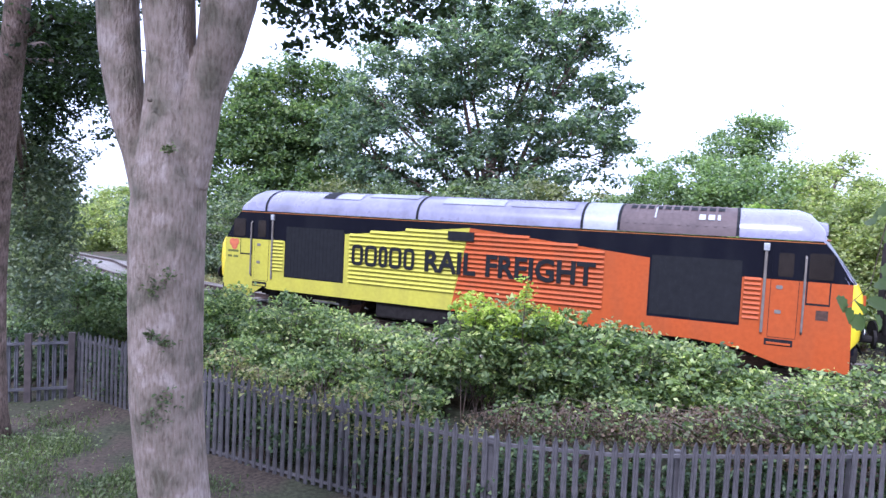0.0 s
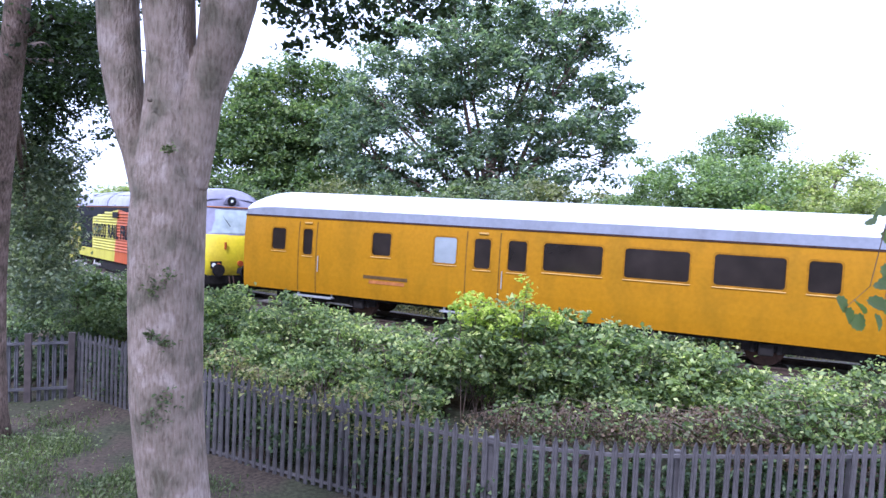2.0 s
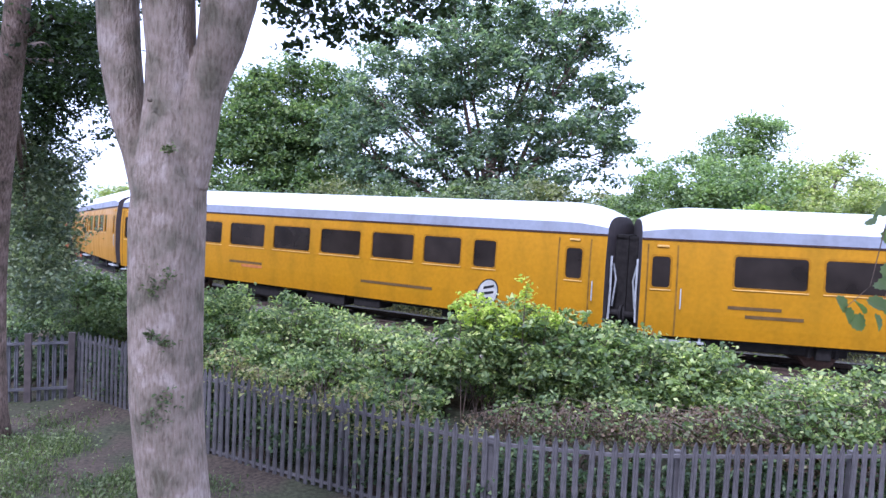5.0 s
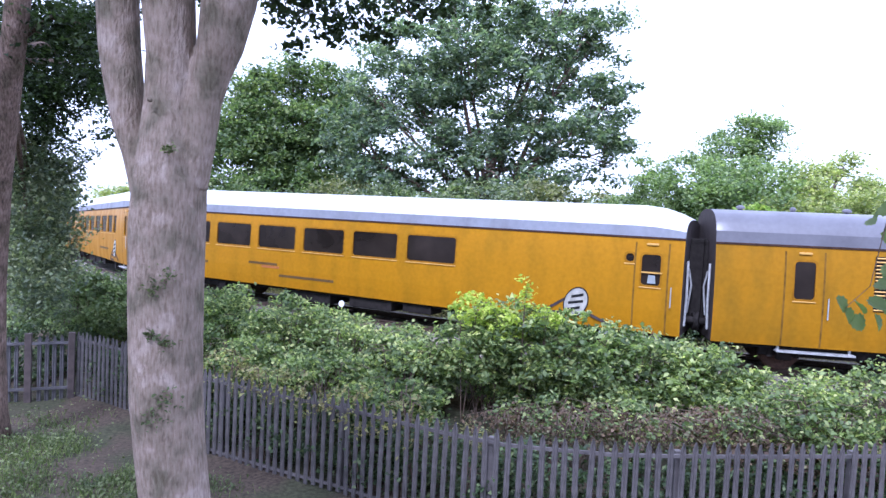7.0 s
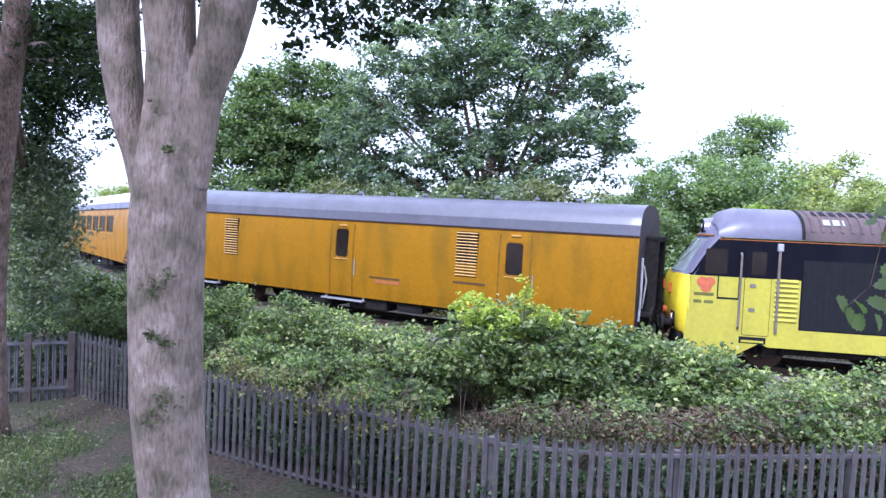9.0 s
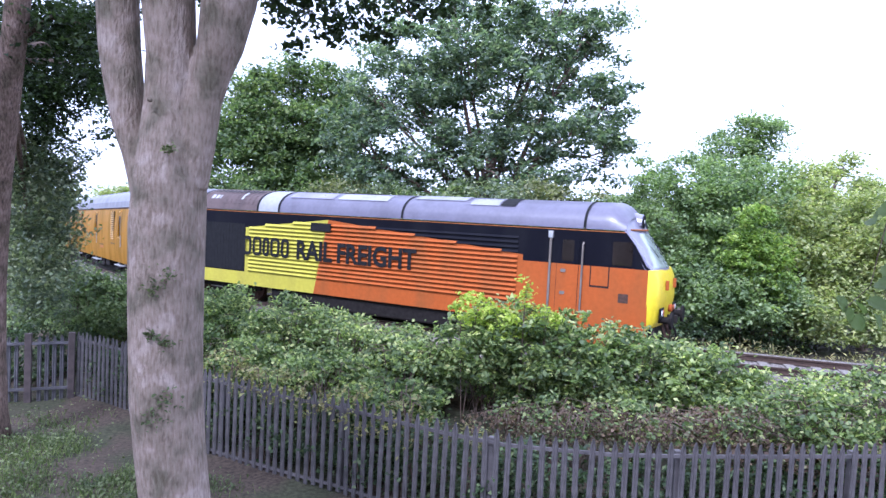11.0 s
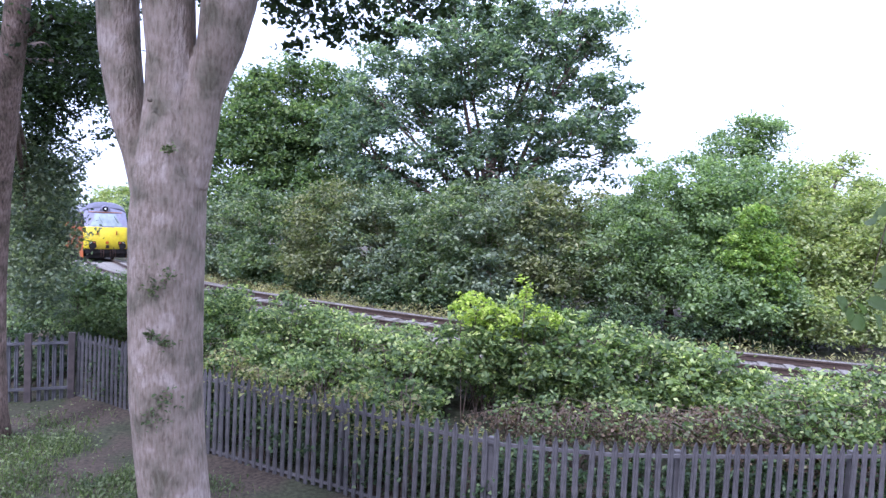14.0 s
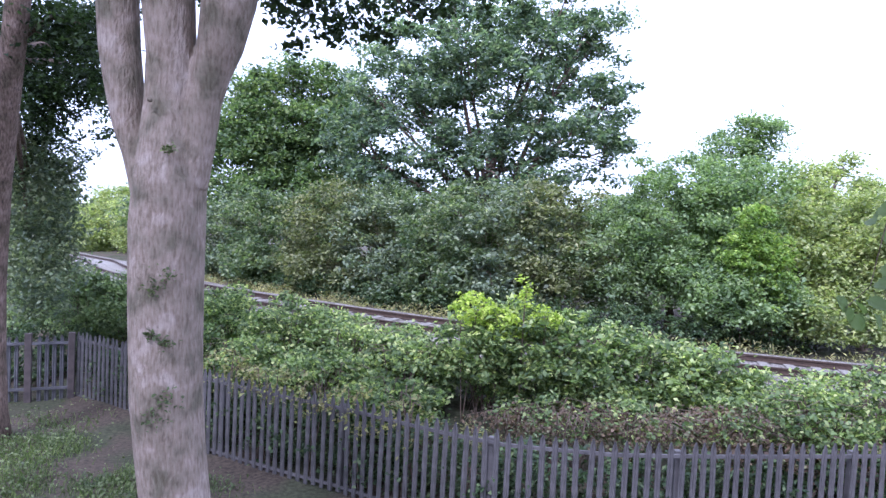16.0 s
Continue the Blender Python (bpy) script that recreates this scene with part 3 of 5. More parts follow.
LOCO_L, LW = 19.05, 1.33
SPLIT_TOP, SPLIT_BOT = 9.0, 8.5


def split_x(z, q=0.0):
    return q + SPLIT_BOT + (SPLIT_TOP - SPLIT_BOT) * (z - 0.6) / 2.4


def locomotive(label, two_radiators):
    e = thing("diesel_locomotive", label, "locomotive", "train")
    L = LOCO_L
    q = 0.3 if two_radiators else -0.3
    m_orange = M_ORANGE if two_radiators else M_ORANGE_OLD
    # black hull
    def ring(u, w, top):
        t = min(3.12, top)
        return [Vector((u, -w, 0.62)), Vector((u, -w, t)), Vector((u, w, t)), Vector((u, w, 0.62))]
    st = [(0.28, 1.22, 2.16), (0.45, 1.31, 2.30), (0.75, LW, 2.80), (1.0, LW, 3.12)]
    rings = [ring(*s) for s in st] + [ring(L - u, w, t) for u, w, t in reversed(st)]
    part("body", loft(bmesh.new(), rings), M_BLACK, e, "black upper body sides")
    # silver roof in panels
    def roof_ring(u):
        d = min(u, L - u)
        top = 3.9 if d > 1.4 else 3.9 - 0.42 * ((1.4 - d) / 0.42) ** 1.4
        half = LW - (0.0 if d > 1.4 else 0.1 * (1.4 - d))
        return [Vector((u, -half - 0.002, 3.03)), Vector((u, -half - 0.002, 3.16))] + [Vector((u, y, z)) for y, z in arch(half, 3.16, top, 14, 0.85)[1:-1]] + [Vector((u, half + 0.002, 3.16)), Vector((u, half + 0.002, 3.03))]
    cuts = [0.98, 2.05, 7.6, 12.45, 13.4, 16.2, L - 0.98]
    if not two_radiators:
        cuts = [L - u for u in reversed(cuts)]
    exhaust, pale = (4, 3) if two_radiators else (1, 2)
    for k, (a, b) in enumerate(zip(cuts, cuts[1:])):
        us = np.linspace(a + 0.02, b - 0.02, 8 if k in (0, 5) else 3)
        m = {pale: M_LOCO_PALE, exhaust: M_EXHAUST}.get(k, M_LOCO_ROOF if two_radiators else M_LOCO_ROOF_DULL)
        rr = [roof_ring(u) for u in us]
        part("roof_panel", loft(bmesh.new(), [r[1:-1] for r in rr], closed=False), m, e, "purplish silver-grey roof panel" if k != exhaust else "grimy exhaust roof panel", True)
    for u in np.arange(cuts[exhaust] + 0.2, cuts[exhaust + 1] - 0.1, 0.21):
        rr = [[p + Vector((0, (-0.016 if p.y < 0 else 0.016), 0.014)) for p in roof_ring(x)[2:-2]] for x in (u - 0.03, u + 0.03)]
        part("exhaust_rib", loft(bmesh.new(), rr, closed=False), M_EXHAUST, e)
    for u in cuts[1:-1]:
        rr = [[p + Vector((0, (-0.02 if p.y < 0 else 0.02), 0.012)) for p in roof_ring(x)[1:-1]] for x in (u - 0.035, u + 0.035)]
        part("roof_seam", loft(bmesh.new(), rr, closed=False), M_SEAL, e)
    def roof_patch(u0, u1, a0, a1, m, lab):
        us = np.linspace(u0, u1, 3)
        rr = []
        for u in us:
            r = roof_ring(u)
            rr.append([r[k] + Vector((0, 0.014 if k > len(r) // 2 else -0.014, 0.014)) for k in range(a0, a1 + 1)])
        part("roof_hatch", loft(bmesh.new(), rr, closed=False), m, e, lab, True)
    for u0, u1, a0, a1, m in ((4.6, 5.5, 4, 6, M_LOCO_PALE), (4.1, 4.55, 4, 7, M_SEAL), (5.7, 7.4, 5, 7, M_LOCO_PALE), (8.3, 10.2, 4, 6, M_LOCO_PALE), (10.4, 12.2, 4, 6, M_LOCO_ROOF), (9.2, 10.9, 7, 8, M_SEAL), (13.6, 15.9, 5, 5 + 1, M_SEAL), (15.3, 15.8, 3, 4, M_SILVER), (14.2, 14.3, 3, 6, M_SILVER)):
        if not two_radiators:
            u0, u1 = L - u1, L - u0
        roof_patch(u0, u1, a0, a1, m, "roof access panel")
        n_r = len(roof_ring(u0)) - 1
        roof_patch(u0, u1, n_r - a1, n_r - a0, m, "roof access panel")
    for s in (-1, 1):
        y = s * LW
        part("cantrail_stripe", box(bmesh.new(), 1.0, L - 1.0, min(y, y + s * 0.006), max(y, y + s * 0.006), 3.105, 3.125), M_REDBAR, e, "thin orange cantrail line")
        def pl(name, pts, m, lab="", out=0.008, parent=None):
            return part(name, plate(pts, y + s * 0.002, y + s * out), m, parent or e, lab)
        pl("lime_panel", [(0.32, 0.66), (2.1, 0.66), (2.2, 0.6), (SPLIT_BOT + q, 0.6), (split_x(1.05, q), 1.05), (2.86, 1.05), (2.86, 2.22), (0.42, 2.22)], M_LIME, "lime-yellow painted side")
        pl("lime_side", [(5.14, 1.05), (split_x(1.05, q), 1.05), (split_x(3.0, q), 3.0), (5.14, 2.58)], M_LIME, "lime-yellow painted side")
        end = 14.23 if two_radiators else 15.35
        topz = 2.52 if two_radiators else 2.38
        pl("orange_side", [(split_x(1.05, q), 1.05), (end, 1.05), (end, topz), (split_x(3.0, q), 3.0)], m_orange, "orange painted side")
        x0 = 16.37 if two_radiators else 15.35
        pl("orange_panel", [(SPLIT_BOT + q, 0.6), (15.4, 0.6), (16.4, 0.5), (17.3, 0.22), (18.7, 0.18), (18.64, 2.22), (x0, 2.22), (x0, 1.05), (split_x(1.05, q), 1.05)], m_orange, "orange painted side")
        pl("lime_nose_skirt", [(0.36, 0.66), (2.0, 0.66), (1.3, 0.22), (0.40, 0.18)], M_LIME)
        # ribbed ventilation panels
        deep = 0.055 if two_radiators else 0.065
        z = 1.12
        while z < 2.92:
            a, b = 5.22, split_x(z, q) - 0.02
            top_l = 5.02 + (z - 2.58) / 0.42 * 3.9 if z > 2.55 else a
            if top_l < b - 0.3:
                part("rib", louvre_rib(max(a, top_l + 0.1), b, y, s * deep, z, 0.07), M_LIME, e)
            c = split_x(z, q) + 0.02
            stop = 13.1 if two_radiators else 15.2
            top_o = 9.0 + q + (3.0 - z) / (3.0 - topz) * (end - 9.0 - q)
            d = min(stop, top_o - 0.2)
            if d > c + 0.3:
                part("rib", louvre_rib(c, d, y, s * deep, z, 0.07), m_orange, e)
            if not two_radiators and stop > d + 0.3 and z < 2.95:
                part("rib", louvre_rib(max(c, d), stop, y, s * 0.03, z, 0.06), M_BLACK, e)
            z += 0.13
        for a, b, m in ((2.3, 2.8, M_LIME), (16.42, 16.78, m_orange))[:2 if two_radiators else 1]:
            for k in range(9):
                z = 1.25 + 0.115 * k
                part("rib", louvre_rib(a, b, y, s * 0.045, z, 0.06), m, e)
        for a, b, c, d in ((2.9, 5.1, 1.08, 2.7), (14.28, 16.35, 1.12, 2.6))[:2 if two_radiators else 1]:
            gr = pl("radiator_grille", [(a, c), (b, c), (b, d), (a, d)], M_SEAL, "black radiator grille", 0.006)
            n = 16
            for k in range(n):
                x = a + (b - a) * (k + 0.5) / n
                part("grille_bar", box(bmesh.new(), x - 0.012, x + 0.012, min(y, y + s * 0.012), max(y, y + s * 0.012), c, d), M_SEAL, gr)
        pl("side_plate", [(8.35 + q, 2.62), (9.15 + q, 2.62), (9.15 + q, 2.88), (8.35 + q, 2.88)], M_SEAL, "dark maker's plate", 0.075)
        # cab doors, handrails, windows
        for way in (1, -1):
            base_m = M_LIME if way > 0 else m_orange
            cx = 0.72 if way > 0 else L - 1.30
            pl("cab_window", rounded(cx, cx + 0.5, 2.28, 2.88, 0.05), M_GLASS, "dark cab side window", 0.012)
            dx = 1.62 if way > 0 else (16.98 if two_radiators else 16.3)
            dr = pl("cab_door", rounded(dx, dx + 0.6, 0.85, 2.222, 0.04), M_SEAL, "", 0.0095)
            pl("door_leaf", rounded(dx + 0.012, dx + 0.588, 0.865, 2.22, 0.03), base_m, "", 0.016, dr)
            pl("door_leaf_upper", rounded(dx + 0.012, dx + 0.588, 2.225, 2.935, 0.03), M_BLACK, "", 0.016, dr)
            pl("door_window", rounded(dx + 0.14, dx + 0.46, 2.3, 2.85, 0.05), M_GLASS, "", 0.02, dr)
            for hz in (1.42, 2.0):
                pl("door_handle", rounded(dx + 0.12, dx + 0.26, hz, hz + 0.09, 0.03), M_PIPE, "", 0.03, dr)
            # framed locker flap under the window
            sq = 1.02 if way > 0 else 17.72 if two_radiators else 17.2
            hatch = pl("side_hatch", [(sq, 1.68), (sq + 0.5, 1.68), (sq + 0.5, 2.22), (sq, 2.22)], M_SEAL, "dark-edged locker flap", 0.0095)
            pl("flap", [(sq + 0.03, 1.73), (sq + 0.47, 1.73), (sq + 0.47, 2.22), (sq + 0.03, 2.22)], base_m, "", 0.014, hatch)
            hx = dx - 0.1 if way > 0 else dx + 0.7
            bm = tube(bmesh.new(), [(hx, y + s * 0.01, 1.0), (hx, y + s * 0.07, 1.05), (hx, y + s * 0.07, 2.75), (hx, y + s * 0.01, 2.8)], [0.026] * 4, 8)
            part("handrail", bm, M_PIPE, e, "dull brown-grey handrail")
            lx = 2.36 if way > 0 else (16.85 if two_radiators else 16.12)
            pipe = part("sand_pipe", tube(bmesh.new(), [(lx, y + s * 0.03, 0.95), (lx, y + s * 0.03, 2.95)], [0.034, 0.034], 8), M_PIPE, e, "upright brown-grey pipe")
            part("pipe_cap", boxed(lx - 0.065, lx + 0.065, min(y, y + s * 0.07), max(y, y + s * 0.07), 2.88, 3.06, 0.012), M_SILVER, pipe, "pale cap")
            step = part("footstep", boxed(dx - 0.05, dx + 0.55, min(y, y + s * 0.011), max(y, y + s * 0.011), 0.66, 0.82, 0.004), M_SEAL, e, "recessed step")
            part("step_tread", boxed(dx + 0.0, dx + 0.5, min(y, y + s * 0.03), max(y, y + s * 0.03), 0.69, 0.74, 0.004), base_m, step)
        # faded red emblem of three round lobes, and number bars beside it
        for ox, oz, rr_ in ((0.0, 0.05, 0.13), (0.17, 0.06, 0.12), (0.09, -0.07, 0.13)):
            part("roundel", disc_x(bmesh.new(), (0.68 + ox, y + s * (0.010 + 0.001 * ox * 10), 2.02 + oz), rr_, 0.003, 18), M_RED, e, "faded red emblem")
        for x0_, x1_, z0_ in ((0.5, 0.95, 1.74), (0.5, 0.68, 1.56), (0.74, 0.95, 1.56)):
            pl("number_bar", [(x0_, z0_), (x1_, z0_), (x1_, z0_ + 0.075), (x0_, z0_ + 0.075)], M_NUMBER, "", 0.012)
        pl("data_panel", [(17.95, 1.35), (18.2, 1.35), (18.2, 1.58), (17.95, 1.58)], M_RUST, "", 0.012)
        # name: plain blocks for the company word, then the readable words
        yy = y + s * (deep + 0.003)
        if s < 0:
            word = 2.2 if two_radiators else 2.1
            left = 5.45 if two_radiators else 5.1
            # the company's word as five plain rounded shapes
            for k, (bx, bw) in enumerate(((0.0, 0.40), (0.47, 0.42), (0.95, 0.30), (1.31, 0.42), (1.80, 0.36))):
                bm = bmesh.new()
                x0_, x1_ = left + bx * word / 2.2, left + (bx + bw) * word / 2.2
                o, i = rounded(x0_, x1_, 1.66, 2.3, 0.14), rounded(x0_ + 0.1, x1_ - 0.1, 1.77, 2.19, 0.05)
                loft(bm, [[Vector((a, yy + s * 0.006, c)) for a, c in o], [Vector((a, yy + s * 0.006, c)) for a, c in i]], caps=False)
                part("name_block", bm, M_SEAL, e, "black rounded block of the company's name")
            letters(e, "RAIL", left + word + 0.3, 1.66, 0.64, 1.6 if two_radiators else 1.45, yy, s, M_SEAL)
            letters(e, "FREIGHT", left + word + (2.2 if two_radiators else 1.95), 1.66, 0.64, 3.05 if two_radiators else 2.9, yy, s, M_SEAL)
    for way in (-1, 1):
        def X(u):
            return u if way < 0 else L - u
        # raked cab front with its windscreen, yellow nose, lamps
        edge = [(0.30, 1.27, 2.2), (0.62, 1.27, 2.68), (0.95, 1.25, 3.16), (1.04, 1.12, 3.36), (1.12, 0.9, 3.5), (1.2, 0.6, 3.6)]
        rings2 = []
        for u, w, z in edge:
            bow = 0.16
            rings2.append([Vector((X(u - bow * (1 - (k / 4) ** 2) + 0.04), w * k / 4, z)) for k in range(-4, 5)])
        part("cab_front", loft(bmesh.new(), rings2, closed=False), M_LOCO_ROOF, e, "silver grey raked cab front", True)
        for sg in (-1, 1):
            pts = [Vector((X(0.34), sg * 1.27, 2.18)), Vector((X(0.66), sg * 1.27, 2.68)), Vector((X(0.99), sg * 1.24, 3.16)), Vector((X(1.08), sg * 1.12, 3.36)), Vector((X(1.16), sg * 0.9, 3.5)), Vector((X(1.12), sg * 1.2, 3.34)), Vector((X(1.02), sg * 1.33, 3.1)), Vector((X(0.47), sg * 1.318, 2.2))]
            bm = bmesh.new()
            vs = [bm.verts.new(p) for p in pts]
            for f in ((0, 1, 7), (1, 6, 7), (1, 2, 6), (2, 5, 6), (2, 3, 5), (3, 4, 5)):
                bm.faces.new([vs[i] for i in f])
            part("cab_pillar", bm, M_LOCO_ROOF, e)
        glass = []
        for t_ in (0.05, 0.5, 0.93):
            u, z = 0.30 + 0.65 * t_ , 2.2 + 0.96 * t_
            w = 1.13 - 0.15 * t_
            glass.append([Vector((X(u - 0.15 * (1 - (k / 4) ** 2) + 0.015), w * k / 4, z + 0.012)) for k in range(-4, 5)])
        sc = part("windscreen", loft(bmesh.new(), glass, closed=False), M_SCREEN, e, "large raked windscreen", True)
        for wy in (-0.5, 0.45):
            bm = bmesh.new()
            tube(bm, [(X(0.80), wy, 3.06), (X(0.36), wy + 0.25, 2.5)], [0.012, 0.012], 6)
            part("wiper", bm, M_SEAL, sc)
        part("stripe_bar", tube(bmesh.new(), [(X(0.93 - 0.16 * (1 - (k / 4) ** 2) + 0.02), 1.02 * k / 4, 3.19) for k in range(-4, 5)], [0.022] * 9, 6), M_REDBAR, e, "thin orange bar over the windscreen")
        hood = bmesh.new()
        hr = []
        for uu, rr_ in ((0.86, 0.30), (1.10, 0.34)):
            hr.append([Vector((X(uu), rr_ * math.cos(math.pi * q / 10), 3.3 + rr_ * math.sin(math.pi * q / 10))) for q in range(11)])
        loft(hood, hr)
        part("lamp_hood", hood, M_LOCO_ROOF, e)
        part("hood_face", disc_x(bmesh.new(), (X(0.85), 0, 3.41), 0.17, 0.012, 16, "x"), M_SEAL, e)
        part("headlight_top", disc_x(bmesh.new(), (X(0.86), 0, 3.42), 0.055, 0.03, 14, "x"), M_LAMP, e, "small high headlight")
        # nose
        nose = []
        for z, f, w in ((0.74, 0.22, 1.30), (0.95, 0.10, 1.335), (1.5, 0.06, 1.34), (2.0, 0.10, 1.34), (2.22, 0.20, 1.33)):
            nose.append([Vector((X(0.40), -w, z))] + [Vector((X(f + 0.10 * (k / 5) ** 2 + (0.04 if abs(k) == 5 else 0)), w * k / 5.08, z)) for k in range(-5, 6)] + [Vector((X(0.40), w, z))])
        ns = part("nose", loft(bmesh.new(), nose, closed=False), M_SAFETY, e, "bright yellow warning nose", True)
        bm = bmesh.new()
        bm.faces.new([bm.verts.new(p) for p in nose[-1]])
        part("nose_ledge", bm, M_SAFETY, e)
        for sg in (-1, 1):
            hx = X(0.13)
            hb = boxed(min(hx, hx - 0.05 * -way), max(hx, hx - 0.05 * -way), sg * 0.86 - 0.2, sg * 0.86 + 0.2, 1.02, 1.28, 0.02)
            hl = part("headlight", hb, M_SEAL, e, "black lamp cluster")
            for dy in (-0.09, 0.09):
                part("lens", disc_x(bmesh.new(), (X(0.085), sg * 0.86 + dy, 1.15), 0.075, 0.02, 14, "x"), M_LAMP if dy * sg > 0 else M_RED, hl)
            part("nose_bracket", boxed(min(X(0.02), X(0.1)), max(X(0.02), X(0.1)), sg * 0.55 - 0.03, sg * 0.55 + 0.03, 1.7, 1.95, 0.01), m_orange, e)
        part("nose_valve", disc_x(bmesh.new(), (X(0.05), 0, 1.2), 0.1, 0.05, 12, "x"), m_orange, e, "orange jumper socket")
        part("buffer_beam", boxed(min(X(0.2), X(0.5)), max(X(0.2), X(0.5)), -1.22, 1.22, 0.45, 0.78, 0.03), M_GRIME, e, "black buffer beam")
        add_buffers(e, X(0.2), way, 0.98)
        for py in (-0.35, -0.2, 0.2, 0.35, 0.5):
            part("brake_hose", tube(bmesh.new(), [(X(0.18), py, 0.75), (X(0.08), py, 0.5), (X(0.14), py, 0.28)], [0.025] * 3, 6), M_RUST, e)
        part("snowplough", boxed(min(X(0.3), X(0.42)), max(X(0.3), X(0.42)), -1.15, 1.15, 0.2, 0.45, 0.02), M_GRIME, e)
    part("fuel_tank", boxed(6.3, 13.2, -1.25, 1.25, 0.12, 0.62, 0.06), M_GRIME, e, "black fuel tank")
    wheels = []
    for cx in (3.7, L - 3.7):
        wheels += add_bogie(e, cx, 2.8, 0.48, 2, "black bogie frame")
    return e, wheels


W0, W1 = 1.94, 2.70
loco_front, wheels_a = locomotive("lime and orange diesel locomotive with black upper sides", True)
coach_one, wheels_1 = coach("yellow test coach with mixed small and large windows", 20.0,
    [(0.95, 1.5, 1.95, 2.66), (2.15, 2.52, 1.85, 2.68), (4.65, 5.3, 2.0, 2.70), (6.7, 7.42, 1.93, 2.70), (7.95, 8.45, 1.86, 2.72), (8.95, 9.5, 1.86, 2.72), (9.95, 11.55, W0, W1 + 0.02), (12.1, 13.7, W0, W1 + 0.02), (14.25, 15.85, W0, W1 + 0.02), (16.3, 17.0, W0, W1), (19.02, 19.42, 1.86, 2.66)],
    (3,), ((7.72, 8.72), (2.0, 2.67), (18.8, 19.6)), (), False, ((1.9, 3.3), (7.0, 9.2), (18.2, 19.6)), (), ((5.6, 6.5, -0.75, -0.6), (16.4, 17.6, -0.75, -0.6), (2.8, 3.4, -0.75, -0.6)))
coach_two, wheels_2 = coach("yellow test coach with a louvre and large windows", 20.0,
    [(0.12, 0.6, 1.8, 2.66), (4.15, 5.85, W0, W1 + 0.02), (6.28, 7.98, W0, W1 + 0.02), (8.4, 10.05, W0, W1 + 0.02), (10.5, 12.12, W0, W1 + 0.02), (12.57, 14.1, W0, W1 + 0.02), (14.45, 15.7, W0, W1 + 0.02), (16.1, 16.8, W0, W1), (18.8, 19.25, 1.86, 2.66)],
    (), ((0.0, 0.8), (18.6, 19.45)), ((2.1, 3.65, 1.93, 2.58, 9),), False, ((0.0, 1.8), (18.0, 19.4)), (), ((0.6, 2.2, -0.8, -0.62),))
coach_three, wheels_3 = coach("yellow test coach with six large windows and an emblem", 20.0,
    [(0.1, 0.55, 1.84, 2.62)] + [(2.0 + 2.0 * k, 3.65 + 2.0 * k, W0, W1 + 0.01) for k in range(6)] + [(18.45, 18.68, 2.4, 2.62), (18.85, 19.33, 1.84, 2.62)],
    (), ((18.7, 19.5), (0.0, 0.7)), (), False, ((17.9, 19.4), (0.0, 1.4)), (), ((0.8, 1.6, -0.8, -0.62),))
VAN_L = 17.65
van, wheels_4 = coach("weathered yellow parcels van with louvres and a dark roof", VAN_L,
    [(1.6, 2.07, 1.78, 2.68), (8.15, 8.65, 1.86, 2.76), (13.96, 14.48, 1.78, 2.68)],
    (), ((1.4, 2.25), (7.97, 8.85), (13.78, 14.7)), ((3.3, 3.92, 1.6, 2.87, 15), (12.45, 13.12, 1.62, 2.9, 15)), True, ((1.3, 3.0), (7.7, 9.3), (13.5, 15.0)),
    [(0.8 + 1.24 * k, k % 2 == 0) for k in range(13)], (), False)
loco_rear, wheels_b = locomotive("lime and orange diesel locomotive with a bright yellow nose", False)

bars(coach_one, [(4.4, 5.9, 1.28, 1.38)], 0, M_DARKBAR)
bars(coach_one, [(4.6, 5.8, 1.14, 1.24)], 0, M_REDBAR)
bars(coach_two, [(12.2, 14.8, 1.14, 1.22)], 0, M_DARKBAR)
bars(coach_two, [(6.3, 7.9, 1.32, 1.40)], 0, M_DARKBAR)
bars(coach_two, [(6.9, 7.9, 1.20, 1.29)], 0, M_REDBAR)
bars(coach_three, [(1.9, 3.1, 1.42, 1.5), (2.3, 3.6, 1.22, 1.3), (5.6, 6.9, 1.36, 1.44), (7.0, 9.3, 1.0, 1.08)], 0, M_DARKBAR)
bars(coach_three, [(6.2, 7.0, 1.26, 1.34)], 0, M_REDBAR)
bars(van, [(9.5, 10.6, 1.30, 1.36), (12.4, 13.4, 1.42, 1.48)], 0, M_DARKBAR)
bars(van, [(9.7, 10.6, 1.16, 1.27)], 0, M_REDBAR)


